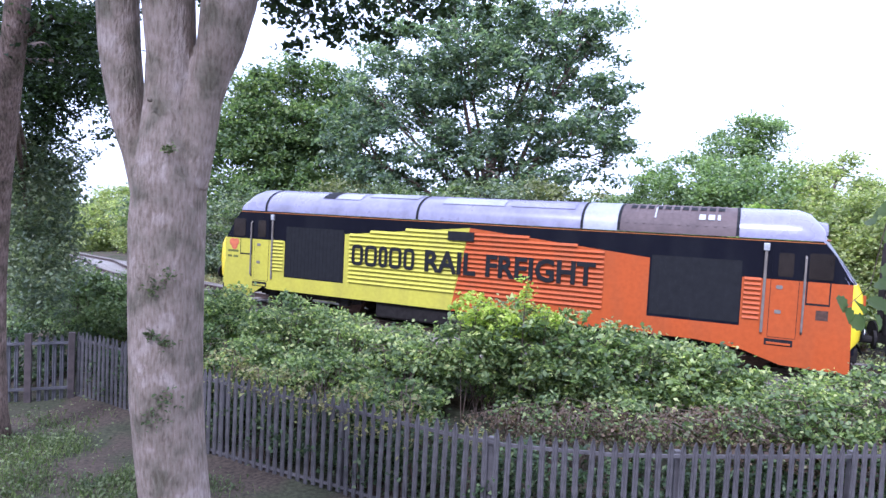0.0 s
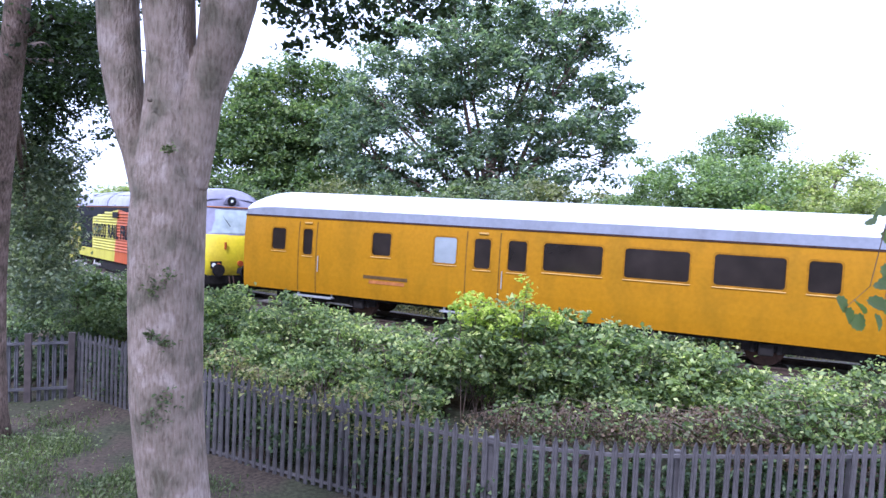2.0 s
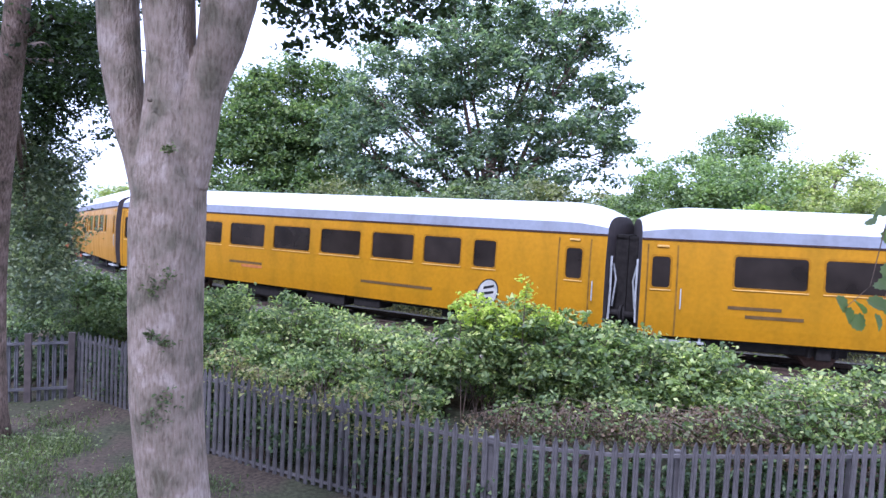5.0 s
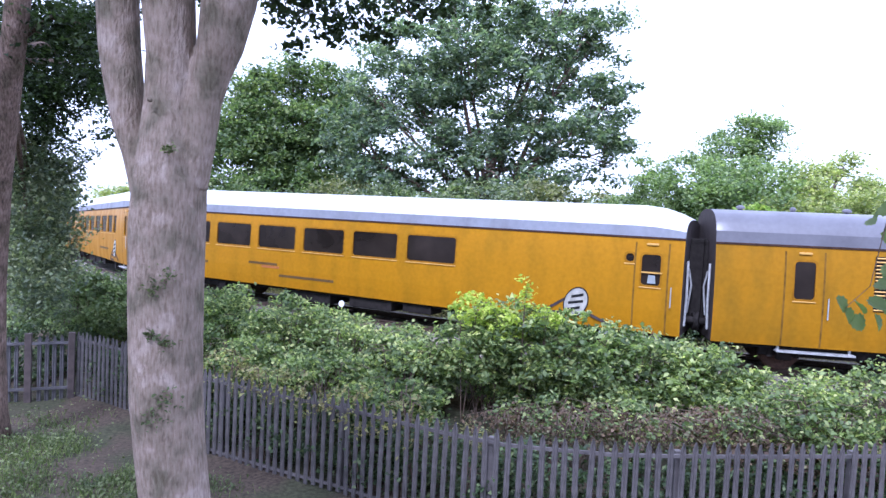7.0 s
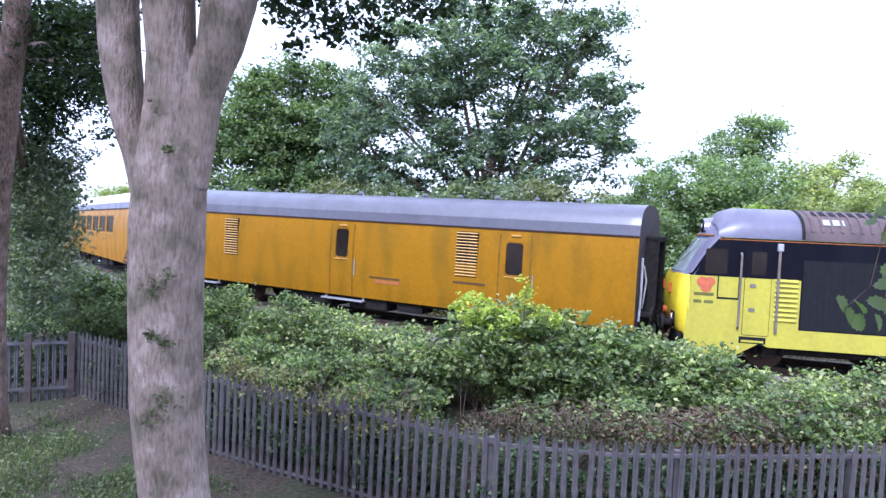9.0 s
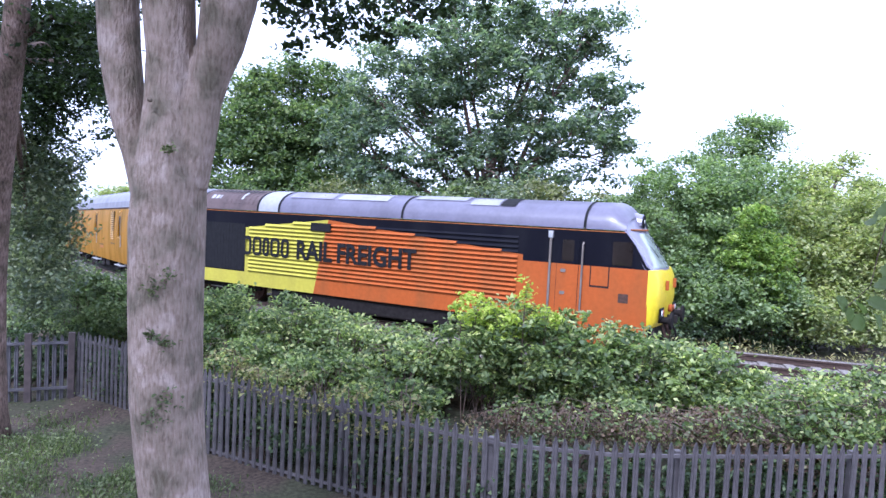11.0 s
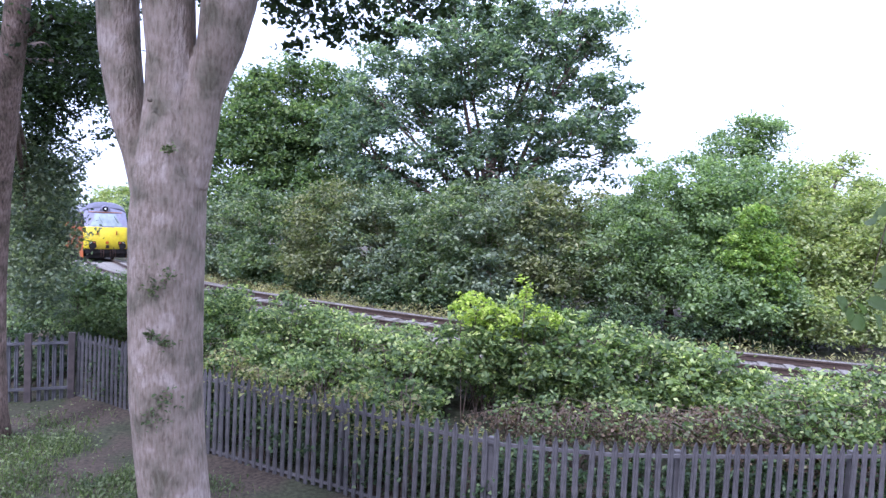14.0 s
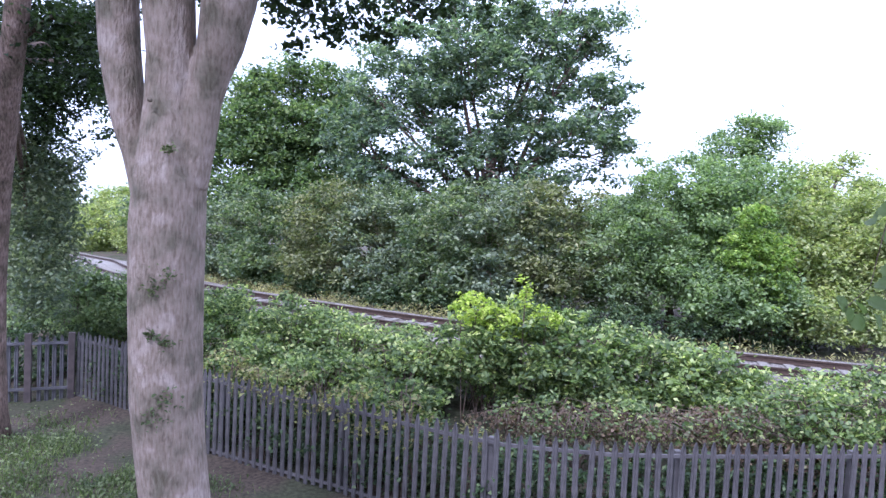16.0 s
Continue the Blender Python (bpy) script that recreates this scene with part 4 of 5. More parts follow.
def emblem(parent, x):
    """A white oval emblem with slanted dark bars, on a tripod of dark lines."""
    for s in (-1, 1):
        y = s * side_y(1.2)
        oval = [(x + 0.30 * math.cos(a) + 0.07 * math.sin(a), 1.24 + 0.37 * math.sin(a)) for a in np.linspace(0, 2 * math.pi, 29)[:-1]]
        rim = [(x + (px - x) * 1.1, 1.24 + (pz - 1.24) * 1.1) for px, pz in oval]
        part("emblem_rim", plate(rim, y + s * 0.006, y + s * 0.012), M_SEAL, parent, "thin black rim")
        d = part("emblem", plate(oval, y + s * 0.012, y + s * 0.018), M_ENAMEL, parent, "dull white oval emblem with dark bars")
        for dz, w0, w1 in ((0.17, -0.12, 0.20), (0.0, -0.20, 0.20), (-0.17, -0.20, 0.12)):
            part("emblem_bar", plate([(x + w0, 1.17 + dz), (x + w1, 1.25 + dz), (x + w1, 1.32 + dz), (x + w0, 1.24 + dz)], y + s * 0.02, y + s * 0.024), M_SEAL, d)
        for x0, z0, x1, z1 in ((x - 0.3, 1.3, x - 1.15, 0.74), (x + 0.28, 1.0, x + 0.95, 0.74), (x - 0.75, 0.93, x - 0.15, 0.93), (x - 1.0, 0.74, x - 0.3, 0.74)):
            n = Vector((-(z1 - z0), x1 - x0)).normalized() * 0.035
            part("emblem_line", plate([(x0 + n.x, z0 + n.y), (x1 + n.x, z1 + n.y), (x1 - n.x, z1 - n.y), (x0 - n.x, z0 - n.y)], y + s * 0.004, y + s * 0.009), M_BROWN, parent)


for sgn in (-1, 1):
    letters(coach_two, "Improving", 2.2, 1.17, 0.25, 1.6, sgn * side_y(1.28), sgn, M_DARKBAR)
    letters(coach_two, "Your Railway", 2.62, 0.88, 0.25, 1.85, sgn * side_y(1.0), sgn, M_DARKBAR)
emblem(coach_three, 17.4)
for sgn in (-1, 1):
    # drop-light bar and a pale notice behind the lower pane of the end door
    yy = sgn * side_y(2.16)
    part("window_bar", plate([(19.01, 2.15), (19.51, 2.15), (19.51, 2.185), (19.01, 2.185)], yy + sgn * 0.008, yy + sgn * 0.026), M_SLAT, coach_three, "pale drop-light bar")
    part("notice", plate([(19.17, 1.90), (19.37, 1.90), (19.35, 2.10), (19.19, 2.10)], yy + sgn * 0.008, yy + sgn * 0.020), M_GLASS_PALE, coach_three, "pale paper notice")
emblem(coach_two, 16.75)
part("marker_disc", disc_x(bmesh.new(), (9.75, -1.25, 0.36), 0.10, 0.02, 16), M_WHITE, coach_three, "white enamel disc under the frame")


# ---- fence: steel palisade ----
M_PALE = plain("weathered_pale", (0.088, 0.078, 0.077), 0.8, 0.1, 0.45, 4.0)
M_POST = plain("brown_post", (0.062, 0.046, 0.042), 0.85, 0, 0.4, 6)
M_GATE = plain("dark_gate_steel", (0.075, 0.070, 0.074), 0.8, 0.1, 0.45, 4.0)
FENCE_TOP, FENCE_H = 0.20, 1.62
FENCE_PTS = [(-8.5, 15.1), (-6.66, 14.0), (-4.26, 12.02), (-2.67, 11.16), (-1.61, 10.66), (-0.63, 10.08), (0.26, 9.57), (1.07, 9.22), (2.64, 9.03), (4.31, 9.19), (6.7, 9.51), (9.6, 9.9)]
GATE_PTS = [(-10.6, 14.18), (-9.35, 14.64), (-8.5, 15.02)]


def along(pts, d):
    """Point and heading at a distance along a polyline."""
    for (a, b), (c, e) in zip(pts, pts[1:]):
        n = math.hypot(c - a, e - b)
        if d <= n:
            return a + (c - a) * d / n, b + (e - b) * d / n, math.atan2(e - b, c - a)
        d -= n
    return c, e, math.atan2(e - b, c - a)


def poly_len(pts):
    return sum(math.hypot(c - a, e - b) for (a, b), (c, e) in zip(pts, pts[1:]))


def pale_mesh():
    """A W-section pale with a pointed, split top."""
    bm = bmesh.new()
    prof = [(-0.043, 0.012), (-0.026, -0.010), (0.0, 0.006), (0.026, -0.010), (0.043, 0.012)]
    rings = []
    for z, k in ((0.0, 1.0), (FENCE_H - 0.12, 1.0), (FENCE_H, 0.22)):
        rings.append([Vector((x * k, y, z)) for x, y in prof] + [Vector((x * k, y + 0.007, z)) for x, y in reversed(prof)])
    loft(bm, rings)
    return bm


def make_fence():
    rnd = random.Random(4)
    f = thing("palisade_fence", "weathered grey steel palisade fence with pointed pales", "fence")
    me = None
    total = poly_len(FENCE_PTS)
    n = int(total / 0.166)
    for k in range(n):
        x, y, a = along(FENCE_PTS, (k + 0.5) * total / n)
        if me is None:
            ob = part("pale", pale_mesh(), M_PALE, f)
            me = ob.data
        else:
            ob = new("pale", me)
            ob.parent = f
        top = FENCE_TOP + rnd.uniform(-0.025, 0.02)
        ob.matrix_world = Matrix.Translation((x, y, top - FENCE_H)) @ Matrix.Rotation(a, 4, "Z") @ Matrix.Rotation(radians(rnd.gauss(0, 0.7)), 4, "Y") @ Matrix.Rotation(radians(rnd.gauss(0, 4)), 4, "Z")
    for z in (FENCE_TOP - 0.2, FENCE_TOP - FENCE_H + 0.1):
        bm = bmesh.new()
        ds = np.linspace(0, total, 40)
        rings = []
        for d in ds:
            x, y, a = along(FENCE_PTS, d)
            nx, ny = -math.sin(a), math.cos(a)
            rings.append([Vector((x + nx * o, y + ny * o, z + h)) for o, h in ((0.016, -0.025), (0.05, -0.025), (0.05, 0.025), (0.016, 0.025))])
        loft(bm, rings)
        part("fence_rail", bm, M_PALE, f)
    for k in range(int(total / 2.75) + 1):
        x, y, a = along(FENCE_PTS, k * 2.75)
        ob = part("post", boxed(-0.05, 0.05, 0.055, 0.155, -0.1, FENCE_H - 0.14, 0.008), M_PALE, f)
        ob.matrix_world = Matrix.Translation((x, y, FENCE_TOP - FENCE_H)) @ Matrix.Rotation(a, 4, "Z")
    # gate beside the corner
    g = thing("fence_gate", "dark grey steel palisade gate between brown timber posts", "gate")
    total = poly_len(GATE_PTS)
    for d in (0.02, total * 0.6, total - 0.04):
        x, y, a = along(GATE_PTS, d)
        bm = boxed(-0.07, 0.07, -0.07, 0.07, 0, 1.6, 0.012)
        ob = part("gate_post", bm, M_POST, g, "brown timber gate post")
        ob.matrix_world = Matrix.Translation((x, y, -1.42)) @ Matrix.Rotation(a, 4, "Z")
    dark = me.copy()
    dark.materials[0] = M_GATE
    for k in range(int(total / 0.15)):
        d = (k + 0.5) * 0.15
        if abs(d - total * 0.6) < 0.1:
            continue
        x, y, a = along(GATE_PTS, d)
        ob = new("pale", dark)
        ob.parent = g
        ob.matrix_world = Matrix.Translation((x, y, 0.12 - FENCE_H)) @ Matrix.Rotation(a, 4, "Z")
    for z in (-0.05, -1.1):
        bm = bmesh.new()
        rings = []
        for d in np.linspace(0, total, 8):
            x, y, a = along(GATE_PTS, d)
            rings.append([Vector((x + math.sin(a) * o, y - math.cos(a) * o, z + h)) for o, h in ((0.016, -0.03), (0.06, -0.03), (0.06, 0.03), (0.016, 0.03))])
        loft(bm, rings)
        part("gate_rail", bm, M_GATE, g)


make_fence()

# ---- trees and undergrowth ----
M_BARK = bark_mat("grey_bark", (0.152, 0.116, 0.088), (0.216, 0.170, 0.136), (0.274, 0.222, 0.182))
M_BARK_DARK = bark_mat("dark_bark", (0.06, 0.045, 0.035), (0.13, 0.09, 0.07), (0.2, 0.15, 0.12))
L_TREE = leaf_mat("tree_leaves", (0.0606, 0.0926, 0.0527), (0.1481, 0.1949, 0.0966), (0.2729, 0.3035, 0.1580))
L_BROAD = leaf_mat("broad_tree_leaves", (0.0965, 0.1366, 0.0744), (0.2215, 0.2837, 0.1500), (0.3606, 0.4053, 0.2280))
# bluish leaves, their colour lightened for veiling glare from the bright sky
L_TREE_BLUE = leaf_mat("big_tree_leaves_glare", (0.0696, 0.0970, 0.0766), (0.1623, 0.2083, 0.1709), (0.3245, 0.3450, 0.2780))
L_HEDGE = leaf_mat("hedge_leaves", (0.0706, 0.0993, 0.0600), (0.1686, 0.2049, 0.1239), (0.2996, 0.3084, 0.2063))
L_SHRUB = leaf_mat("shrub_leaves", (0.1033, 0.1362, 0.0819), (0.2367, 0.2885, 0.1693), (0.3764, 0.4029, 0.2458))
L_MAPLE = leaf_mat("maple_leaves", (0.11, 0.17, 0.05), (0.27, 0.36, 0.09), (0.44, 0.48, 0.14), 0.45)
L_PALE = leaf_mat("pale_tree_leaves", (0.1607, 0.1943, 0.0932), (0.3495, 0.3718, 0.1736), (0.5046, 0.4809, 0.2583))
# low leaves with shade put into the colour, for fence foot and hedge foot
L_UNDER = leaf_mat("shade_dark_low_leaves", (0.0253, 0.0408, 0.0214), (0.0777, 0.1166, 0.0544), (0.1555, 0.1865, 0.0933), 0.25)
L_BRAMBLE = leaf_mat("bramble_leaves", (0.045, 0.070, 0.034), (0.245, 0.305, 0.142), (0.52, 0.52, 0.25))
L_LIME = leaf_mat("young_lime_leaves", (0.205, 0.272, 0.043), (0.455, 0.525, 0.084), (0.57, 0.58, 0.168), 0.45)
L_STRAW = leaf_mat("straw_leaves", (0.1164, 0.0988, 0.0520), (0.2857, 0.2548, 0.1229), (0.3809, 0.3744, 0.1701), 0.4)
L_WEED = leaf_mat("weed_leaves", (0.07, 0.085, 0.045), (0.14, 0.165, 0.085), (0.21, 0.24, 0.13), 0.4)
L_DEAD = leaf_mat("dry_bramble_leaves", (0.0752, 0.0475, 0.0370), (0.1725, 0.1146, 0.0794), (0.1777, 0.2299, 0.1149), 0.25)
L_OLIVE = leaf_mat("olive_scrub_leaves", (0.070, 0.078, 0.042), (0.185, 0.195, 0.100), (0.31, 0.29, 0.17), 0.4)
# leaves seen against the sky: shade and silhouette are put into the colour
L_SHADE = leaf_mat("shade_dark_tree_leaves", (0.0149, 0.0247, 0.0130), (0.0384, 0.0585, 0.0279), (0.0702, 0.0994, 0.0468), 0.35)
L_DIM = leaf_mat("light_lower_and_hedge_leaves", (0.0763, 0.0992, 0.0757), (0.1971, 0.2283, 0.1610), (0.3476, 0.3571, 0.2530), 0.4)


def limbs(parent, base, height, r0, blobs, mat, seed):
    """A tapered trunk and a limb to each lobe of the crown."""
    rnd = random.Random(seed)
    bm = bmesh.new()
    x, y, z = base
    pts = [(x + 0.15 * math.sin(k * 1.3 + seed), y, z + height * k / 5) for k in range(6)]
    tube(bm, pts, [r0 * (1.25 - 0.14 * k) for k in range(6)], 10, 0.03, seed)
    part("trunk", bm, mat, parent)
    for bx, by, bz, rx, rz in blobs:
        bm = bmesh.new()
        k = rnd.randint(2, 4)
        a = Vector(pts[k])
        b = Vector((bx, by, bz))
        mid = a.lerp(b, 0.5) + Vector((rnd.uniform(-0.4, 0.4), rnd.uniform(-0.4, 0.4), 0.5))
        tube(bm, [a, a.lerp(mid, 0.5), mid, mid.lerp(b, 0.6), b + Vector((0, 0, rz * 0.4))], [r0 * 0.5, r0 * 0.4, r0 * 0.3, r0 * 0.2, r0 * 0.05], 7, 0.03, seed + k)
        for q in range(5):
            t = b + Vector((rnd.uniform(-1, 1) * rx * 0.8, rnd.uniform(-1, 1) * rx * 0.5, rnd.uniform(-0.8, 0.9) * rz))
            s = mid.lerp(b, rnd.uniform(0.2, 1))
            tube(bm, [s, s.lerp(t, 0.5) + Vector((0, 0, 0.15)), t], [r0 * 0.16, r0 * 0.1, r0 * 0.03], 5)
        part("limb", bm, mat, parent)


def tree(label, base, height, r0, blobs, mat, bark, clumps, per, clump_r, size, seed, name="tree", shell=0.35):
    e = thing(name, label, "tree")
    limbs(e, base, height, r0, blobs, bark, seed)
    leaves("crown", cloud(blobs, clumps, per, clump_r, seed, shell), size, mat, e, seed)
    return e


def bush(label, blobs, mat, clumps, per, clump_r, size, seed, name="bush", ground=-1.3, canes=10, category="bush"):
    e = thing(name, label, category)
    rnd = random.Random(seed)
    bm = bmesh.new()
    for x, y, z, rx, rz in blobs:
        for _ in range(canes):
            a = rnd.uniform(0, 6.28)
            tx, ty = x + math.cos(a) * rx * 0.8, y + math.sin(a) * rx * 0.6
            gz = float(ground_height(x, y)) - 0.05
            tz = z + rz * rnd.uniform(0.1, 0.85)
            bx, by = x + rnd.uniform(-0.3, 0.3) * rx, y + rnd.uniform(-0.3, 0.3) * rx
            tube(bm, [(bx, by, gz), ((bx + tx) / 2, (by + ty) / 2, max(gz + 0.2, tz * 0.8 + 0.1)), (tx, ty, tz)], [0.012, 0.009, 0.004], 5)
    tagged(part("stem_tangle", bm, M_BARK_DARK, e), kind="stuff")
    leaves("foliage", cloud(blobs, clumps, per, clump_r, seed), size, mat, e, seed)
    return e


# the large forked trunk this side of the fence
def near_tree():
    e = thing("tree", "large forked tree with smooth grey-brown bark", "tree")
    bm = bmesh.new()
    tube(bm, [(-2.65, 7.02, -1.76), (-2.70, 7.02, -0.86), (-2.81, 7.02, -0.10), (-2.89, 7.02, 0.54), (-2.95, 7.02, 1.16), (-2.97, 7.02, 1.78), (-2.98, 7.02, 2.40), (-2.98, 7.02, 3.02), (-2.96, 7.02, 3.50), (-2.97, 7.02, 3.93), (-2.98, 7.02, 4.35), (-2.99, 7.02, 4.83), (-3.04, 7.02, 5.42), (-3.08, 7.02, 6.12), (-3.13, 7.02, 7.17), (-3.1, 7.02, 8.6)], [0.581, 0.426, 0.369, 0.373, 0.384, 0.388, 0.393, 0.397, 0.378, 0.324, 0.270, 0.252, 0.268, 0.261, 0.230, 0.14], 40, 0.016, 3)
    tube(bm, [(-3.22, 7.10, 3.19), (-3.30, 7.12, 3.52), (-3.38, 7.12, 3.80), (-3.47, 7.12, 4.10), (-3.54, 7.12, 4.52), (-3.60, 7.12, 4.94), (-3.63, 7.12, 5.42), (-3.69, 7.12, 6.02), (-3.84, 7.12, 7.19), (-4.1, 7.2, 8.6)], [0.165, 0.165, 0.158, 0.175, 0.198, 0.212, 0.214, 0.206, 0.175, 0.1], 24, 0.014, 5)
    tube(bm, [(-2.75, 6.98, 3.45), (-2.69, 6.98, 3.88), (-2.62, 6.98, 4.36), (-2.55, 6.98, 4.66), (-2.46, 6.98, 4.96), (-2.38, 6.98, 5.43), (-2.27, 6.98, 6.03), (-2.03, 6.98, 7.19), (-1.6, 6.98, 8.4)], [0.194, 0.199, 0.187, 0.204, 0.238, 0.280, 0.260, 0.200, 0.12], 24, 0.014, 6)
    for sz, sa, sr in ((2.2, 4.4, 0.035), (3.1, 5.2, 0.04), (4.3, 4.5, 0.035)):
        c = Vector((-2.97 + 0.37 * math.cos(sa), 7.02 + 0.37 * math.sin(sa), sz))
        bmesh.ops.create_icosphere(bm, subdivisions=2, radius=sr, matrix=Matrix.Translation(c))
    trunk = part("trunk", bm, M_BARK, e, "stout upright trunk forking into limbs", True)
    fuse = trunk.modifiers.new("fuse", "REMESH")
    fuse.mode, fuse.voxel_size, fuse.use_smooth_shade = "VOXEL", 0.018, True
    ease = trunk.modifiers.new("ease", "SMOOTH")
    ease.factor, ease.iterations = 0.5, 3
    bm = bmesh.new()
    rnd = random.Random(8)
    for k in range(9):
        a = Vector((-2.1 + rnd.uniform(-0.2, 0.2), 6.86, 6.0 + rnd.uniform(-0.2, 0.5)))
        b = Vector((rnd.uniform(-2.2, -0.3), 7.6 + rnd.uniform(-0.3, 0.4), rnd.uniform(5.5, 6.0)))
        tube(bm, [a, a.lerp(b, 0.5) + Vector((0, 0, 0.35)), b], [0.03, 0.018, 0.006], 5)
    tagged(part("twig_spray", bm, M_BARK_DARK, e), kind="stuff")
    rnd2 = np.random.default_rng(12)
    hang = cloud([(-2.1, 7.93, 5.66, 0.45, 0.2), (-1.56, 7.62, 5.52, 0.6, 0.26), (-1.02, 7.93, 5.6, 0.6, 0.24), (-0.40, 8.23, 5.86, 0.55, 0.24), (-1.29, 7.62, 5.28, 0.22, 0.12), (-0.76, 8.08, 5.44, 0.3, 0.13), (-2.0, 8.23, 5.3, 0.2, 0.12), (-1.2, 7.93, 6.2, 1.4, 0.45), (0.3, 8.54, 6.15, 0.6, 0.25), (-4.25, 9.15, 6.05, 0.25, 0.3), (-3.45, 9.15, 6.2, 0.25, 0.25)], 190, 9, 0.13, 21, 0.1)
    # crown lobes added out of view to shade the trunk, fence and ground
    high = [(-10.8, 7.3, 9.6, 2.6, 1.4), (-8.4, 8.6, 10.2, 2.4, 1.3), (-4.5, 3.2, 9.8, 2.6, 1.4), (-7.5, 5.0, 9.6, 2.8, 1.4), (-5.5, 0.4, 9.2, 2.8, 1.4), (-9.0, 1.6, 9.0, 2.8, 1.4), (-1.4, 0.8, 9.5, 2.6, 1.3), (1.4, 1.0, 9.5, 2.5, 1.3), (4.4, 1.4, 9.5, 2.5, 1.3), (7.4, 1.9, 9.4, 2.6, 1.3), (2.0, -2.0, 9.2, 2.8, 1.3), (-2.0, -2.4, 9.2, 2.6, 1.3), (5.6, -1.6, 9.2, 2.6, 1.3)]
    for x, y, z, rx, rz in high:
        a, b = Vector((-2.98, 7.02, 7.6)), Vector((x, y, z))
        part("limb", tube(bmesh.new(), [a, a.lerp(b, 0.5) + Vector((0, 0, 0.7)), b], [0.13, 0.09, 0.03], 8), M_BARK_DARK, e)
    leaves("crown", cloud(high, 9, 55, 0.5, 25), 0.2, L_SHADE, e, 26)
    # silhouette darkness is in the leaf colour
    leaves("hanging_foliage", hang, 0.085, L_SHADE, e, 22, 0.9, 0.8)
    # tufts sprouting from the bark
    spots = [(-2.83, 6.61, 3.81, 0.6), (-2.81, 6.61, 2.5, 1.1), (-2.95, 6.61, 2.36, 0.9), (-2.81, 6.61, 1.83, 0.9), (-2.95, 6.61, 1.9, 0.6), (-2.78, 6.61, 1.25, 1.2), (-2.91, 6.61, 1.03, 1.3)]
    pts = np.concatenate([np.array(s[:3]) + rnd2.normal(size=(46, 3)) * np.array([0.06, 0.025, 0.045]) * s[3] for s in spots])
    tagged(leaves("sprout_tuft", pts, 0.05, L_WEED, e, 23), kind="stuff")
    return e


bough_tree = near_tree()


def second_tree():
    e = thing("tree", "tree beside the gate with shade darkened into its upper leaves", "tree")
    bm = bmesh.new()
    tube(bm, [(-8.42, 12.2, -1.6), (-8.42, 12.2, -0.8), (-8.42, 12.2, 0.3), (-8.42, 12.2, 1.6), (-8.25, 12.05, 3.4), (-7.9, 11.74, 5.2), (-7.55, 11.44, 6.8), (-7.3, 11.29, 8.4)], [0.34, 0.24, 0.2, 0.19, 0.19, 0.2, 0.2, 0.15], 20, 0.02, 2)
    part("trunk", bm, M_BARK_DARK, e, "", True)
    blobs = [(-10.15, 16.01, 3.2, 0.85, 1.2), (-9.7, 14.49, 5.10, 0.9, 1.5), (-8.9, 15.25, 6.4, 1.0, 1.1), (-6.75, 12.2, 6.5, 0.8, 0.55), (-7.62, 12.2, 6.3, 0.9, 0.75), (-10.9, 17.08, 2.1, 0.85, 0.8), (-8.95, 16.77, 6.2, 0.4, 0.4), (-11.0, 16.01, 5.0, 1.2, 2.0), (-11.2, 17.69, 3.0, 0.8, 1.2), (-11.8, 18.6, 1.5, 0.8, 0.9)]
    for x, y, z, rx, rz in blobs:
        a = Vector((-7.9, 11.82, min(6.5, max(5.0, z - 0.5))))
        b = Vector((x, y, z))
        part("limb", tube(bmesh.new(), [a, a.lerp(b, 0.5) + Vector((0, 0, 0.3)), b], [0.07, 0.045, 0.015], 6), M_BARK_DARK, e)
    blobs += [(-9.42, 14.49, 6.75, 0.6, 0.6), (-9.0, 14.49, 7.15, 0.7, 0.45), (-8.0, 14.49, 7.0, 0.5, 0.45), (-7.75, 14.49, 6.3, 0.42, 0.55), (-9.0, 14.49, 5.75, 0.5, 0.38), (-8.45, 14.64, 5.4, 0.42, 0.42), (-9.4, 14.49, 4.2, 0.6, 0.55), (-8.85, 14.64, 3.85, 0.55, 0.45), (-7.9, 14.64, 5.55, 0.3, 0.3), (-7.5, 14.49, 5.5, 0.28, 0.35), (-7.75, 14.64, 4.95, 0.3, 0.3)]
    blobs += [(-8.78, 14.60, 6.48, 0.56, 0.50), (-8.16, 14.60, 7.25, 0.50, 0.45), (-9.13, 14.40, 5.37, 0.56, 0.56), (-8.63, 14.80, 5.72, 0.38, 0.28), (-8.81, 14.60, 4.74, 0.50, 0.38), (-8.52, 15.00, 4.22, 0.34, 0.39), (-9.40, 14.20, 6.78, 0.61, 0.73), (-8.25, 14.80, 6.24, 0.31, 0.25)]
    # one crown in two tones: shade painted into upper leaves, light into lower ones
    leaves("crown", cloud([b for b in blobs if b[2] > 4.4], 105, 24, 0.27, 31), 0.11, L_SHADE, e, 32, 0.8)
    leaves("lower_crown", cloud([b for b in blobs if b[2] <= 4.4] + [(-9.0, 14.95, 3.3, 0.6, 0.6), (-9.15, 15.2, 1.75, 0.6, 0.7), (-10.1, 15.5, 1.7, 0.7, 0.9), (-9.2, 15.6, 2.5, 0.55, 0.6), (-9.7, 15.9, 0.8, 0.6, 0.5)], 130, 24, 0.28, 33), 0.11, L_DIM, e, 34, 0.8)


second_tree()

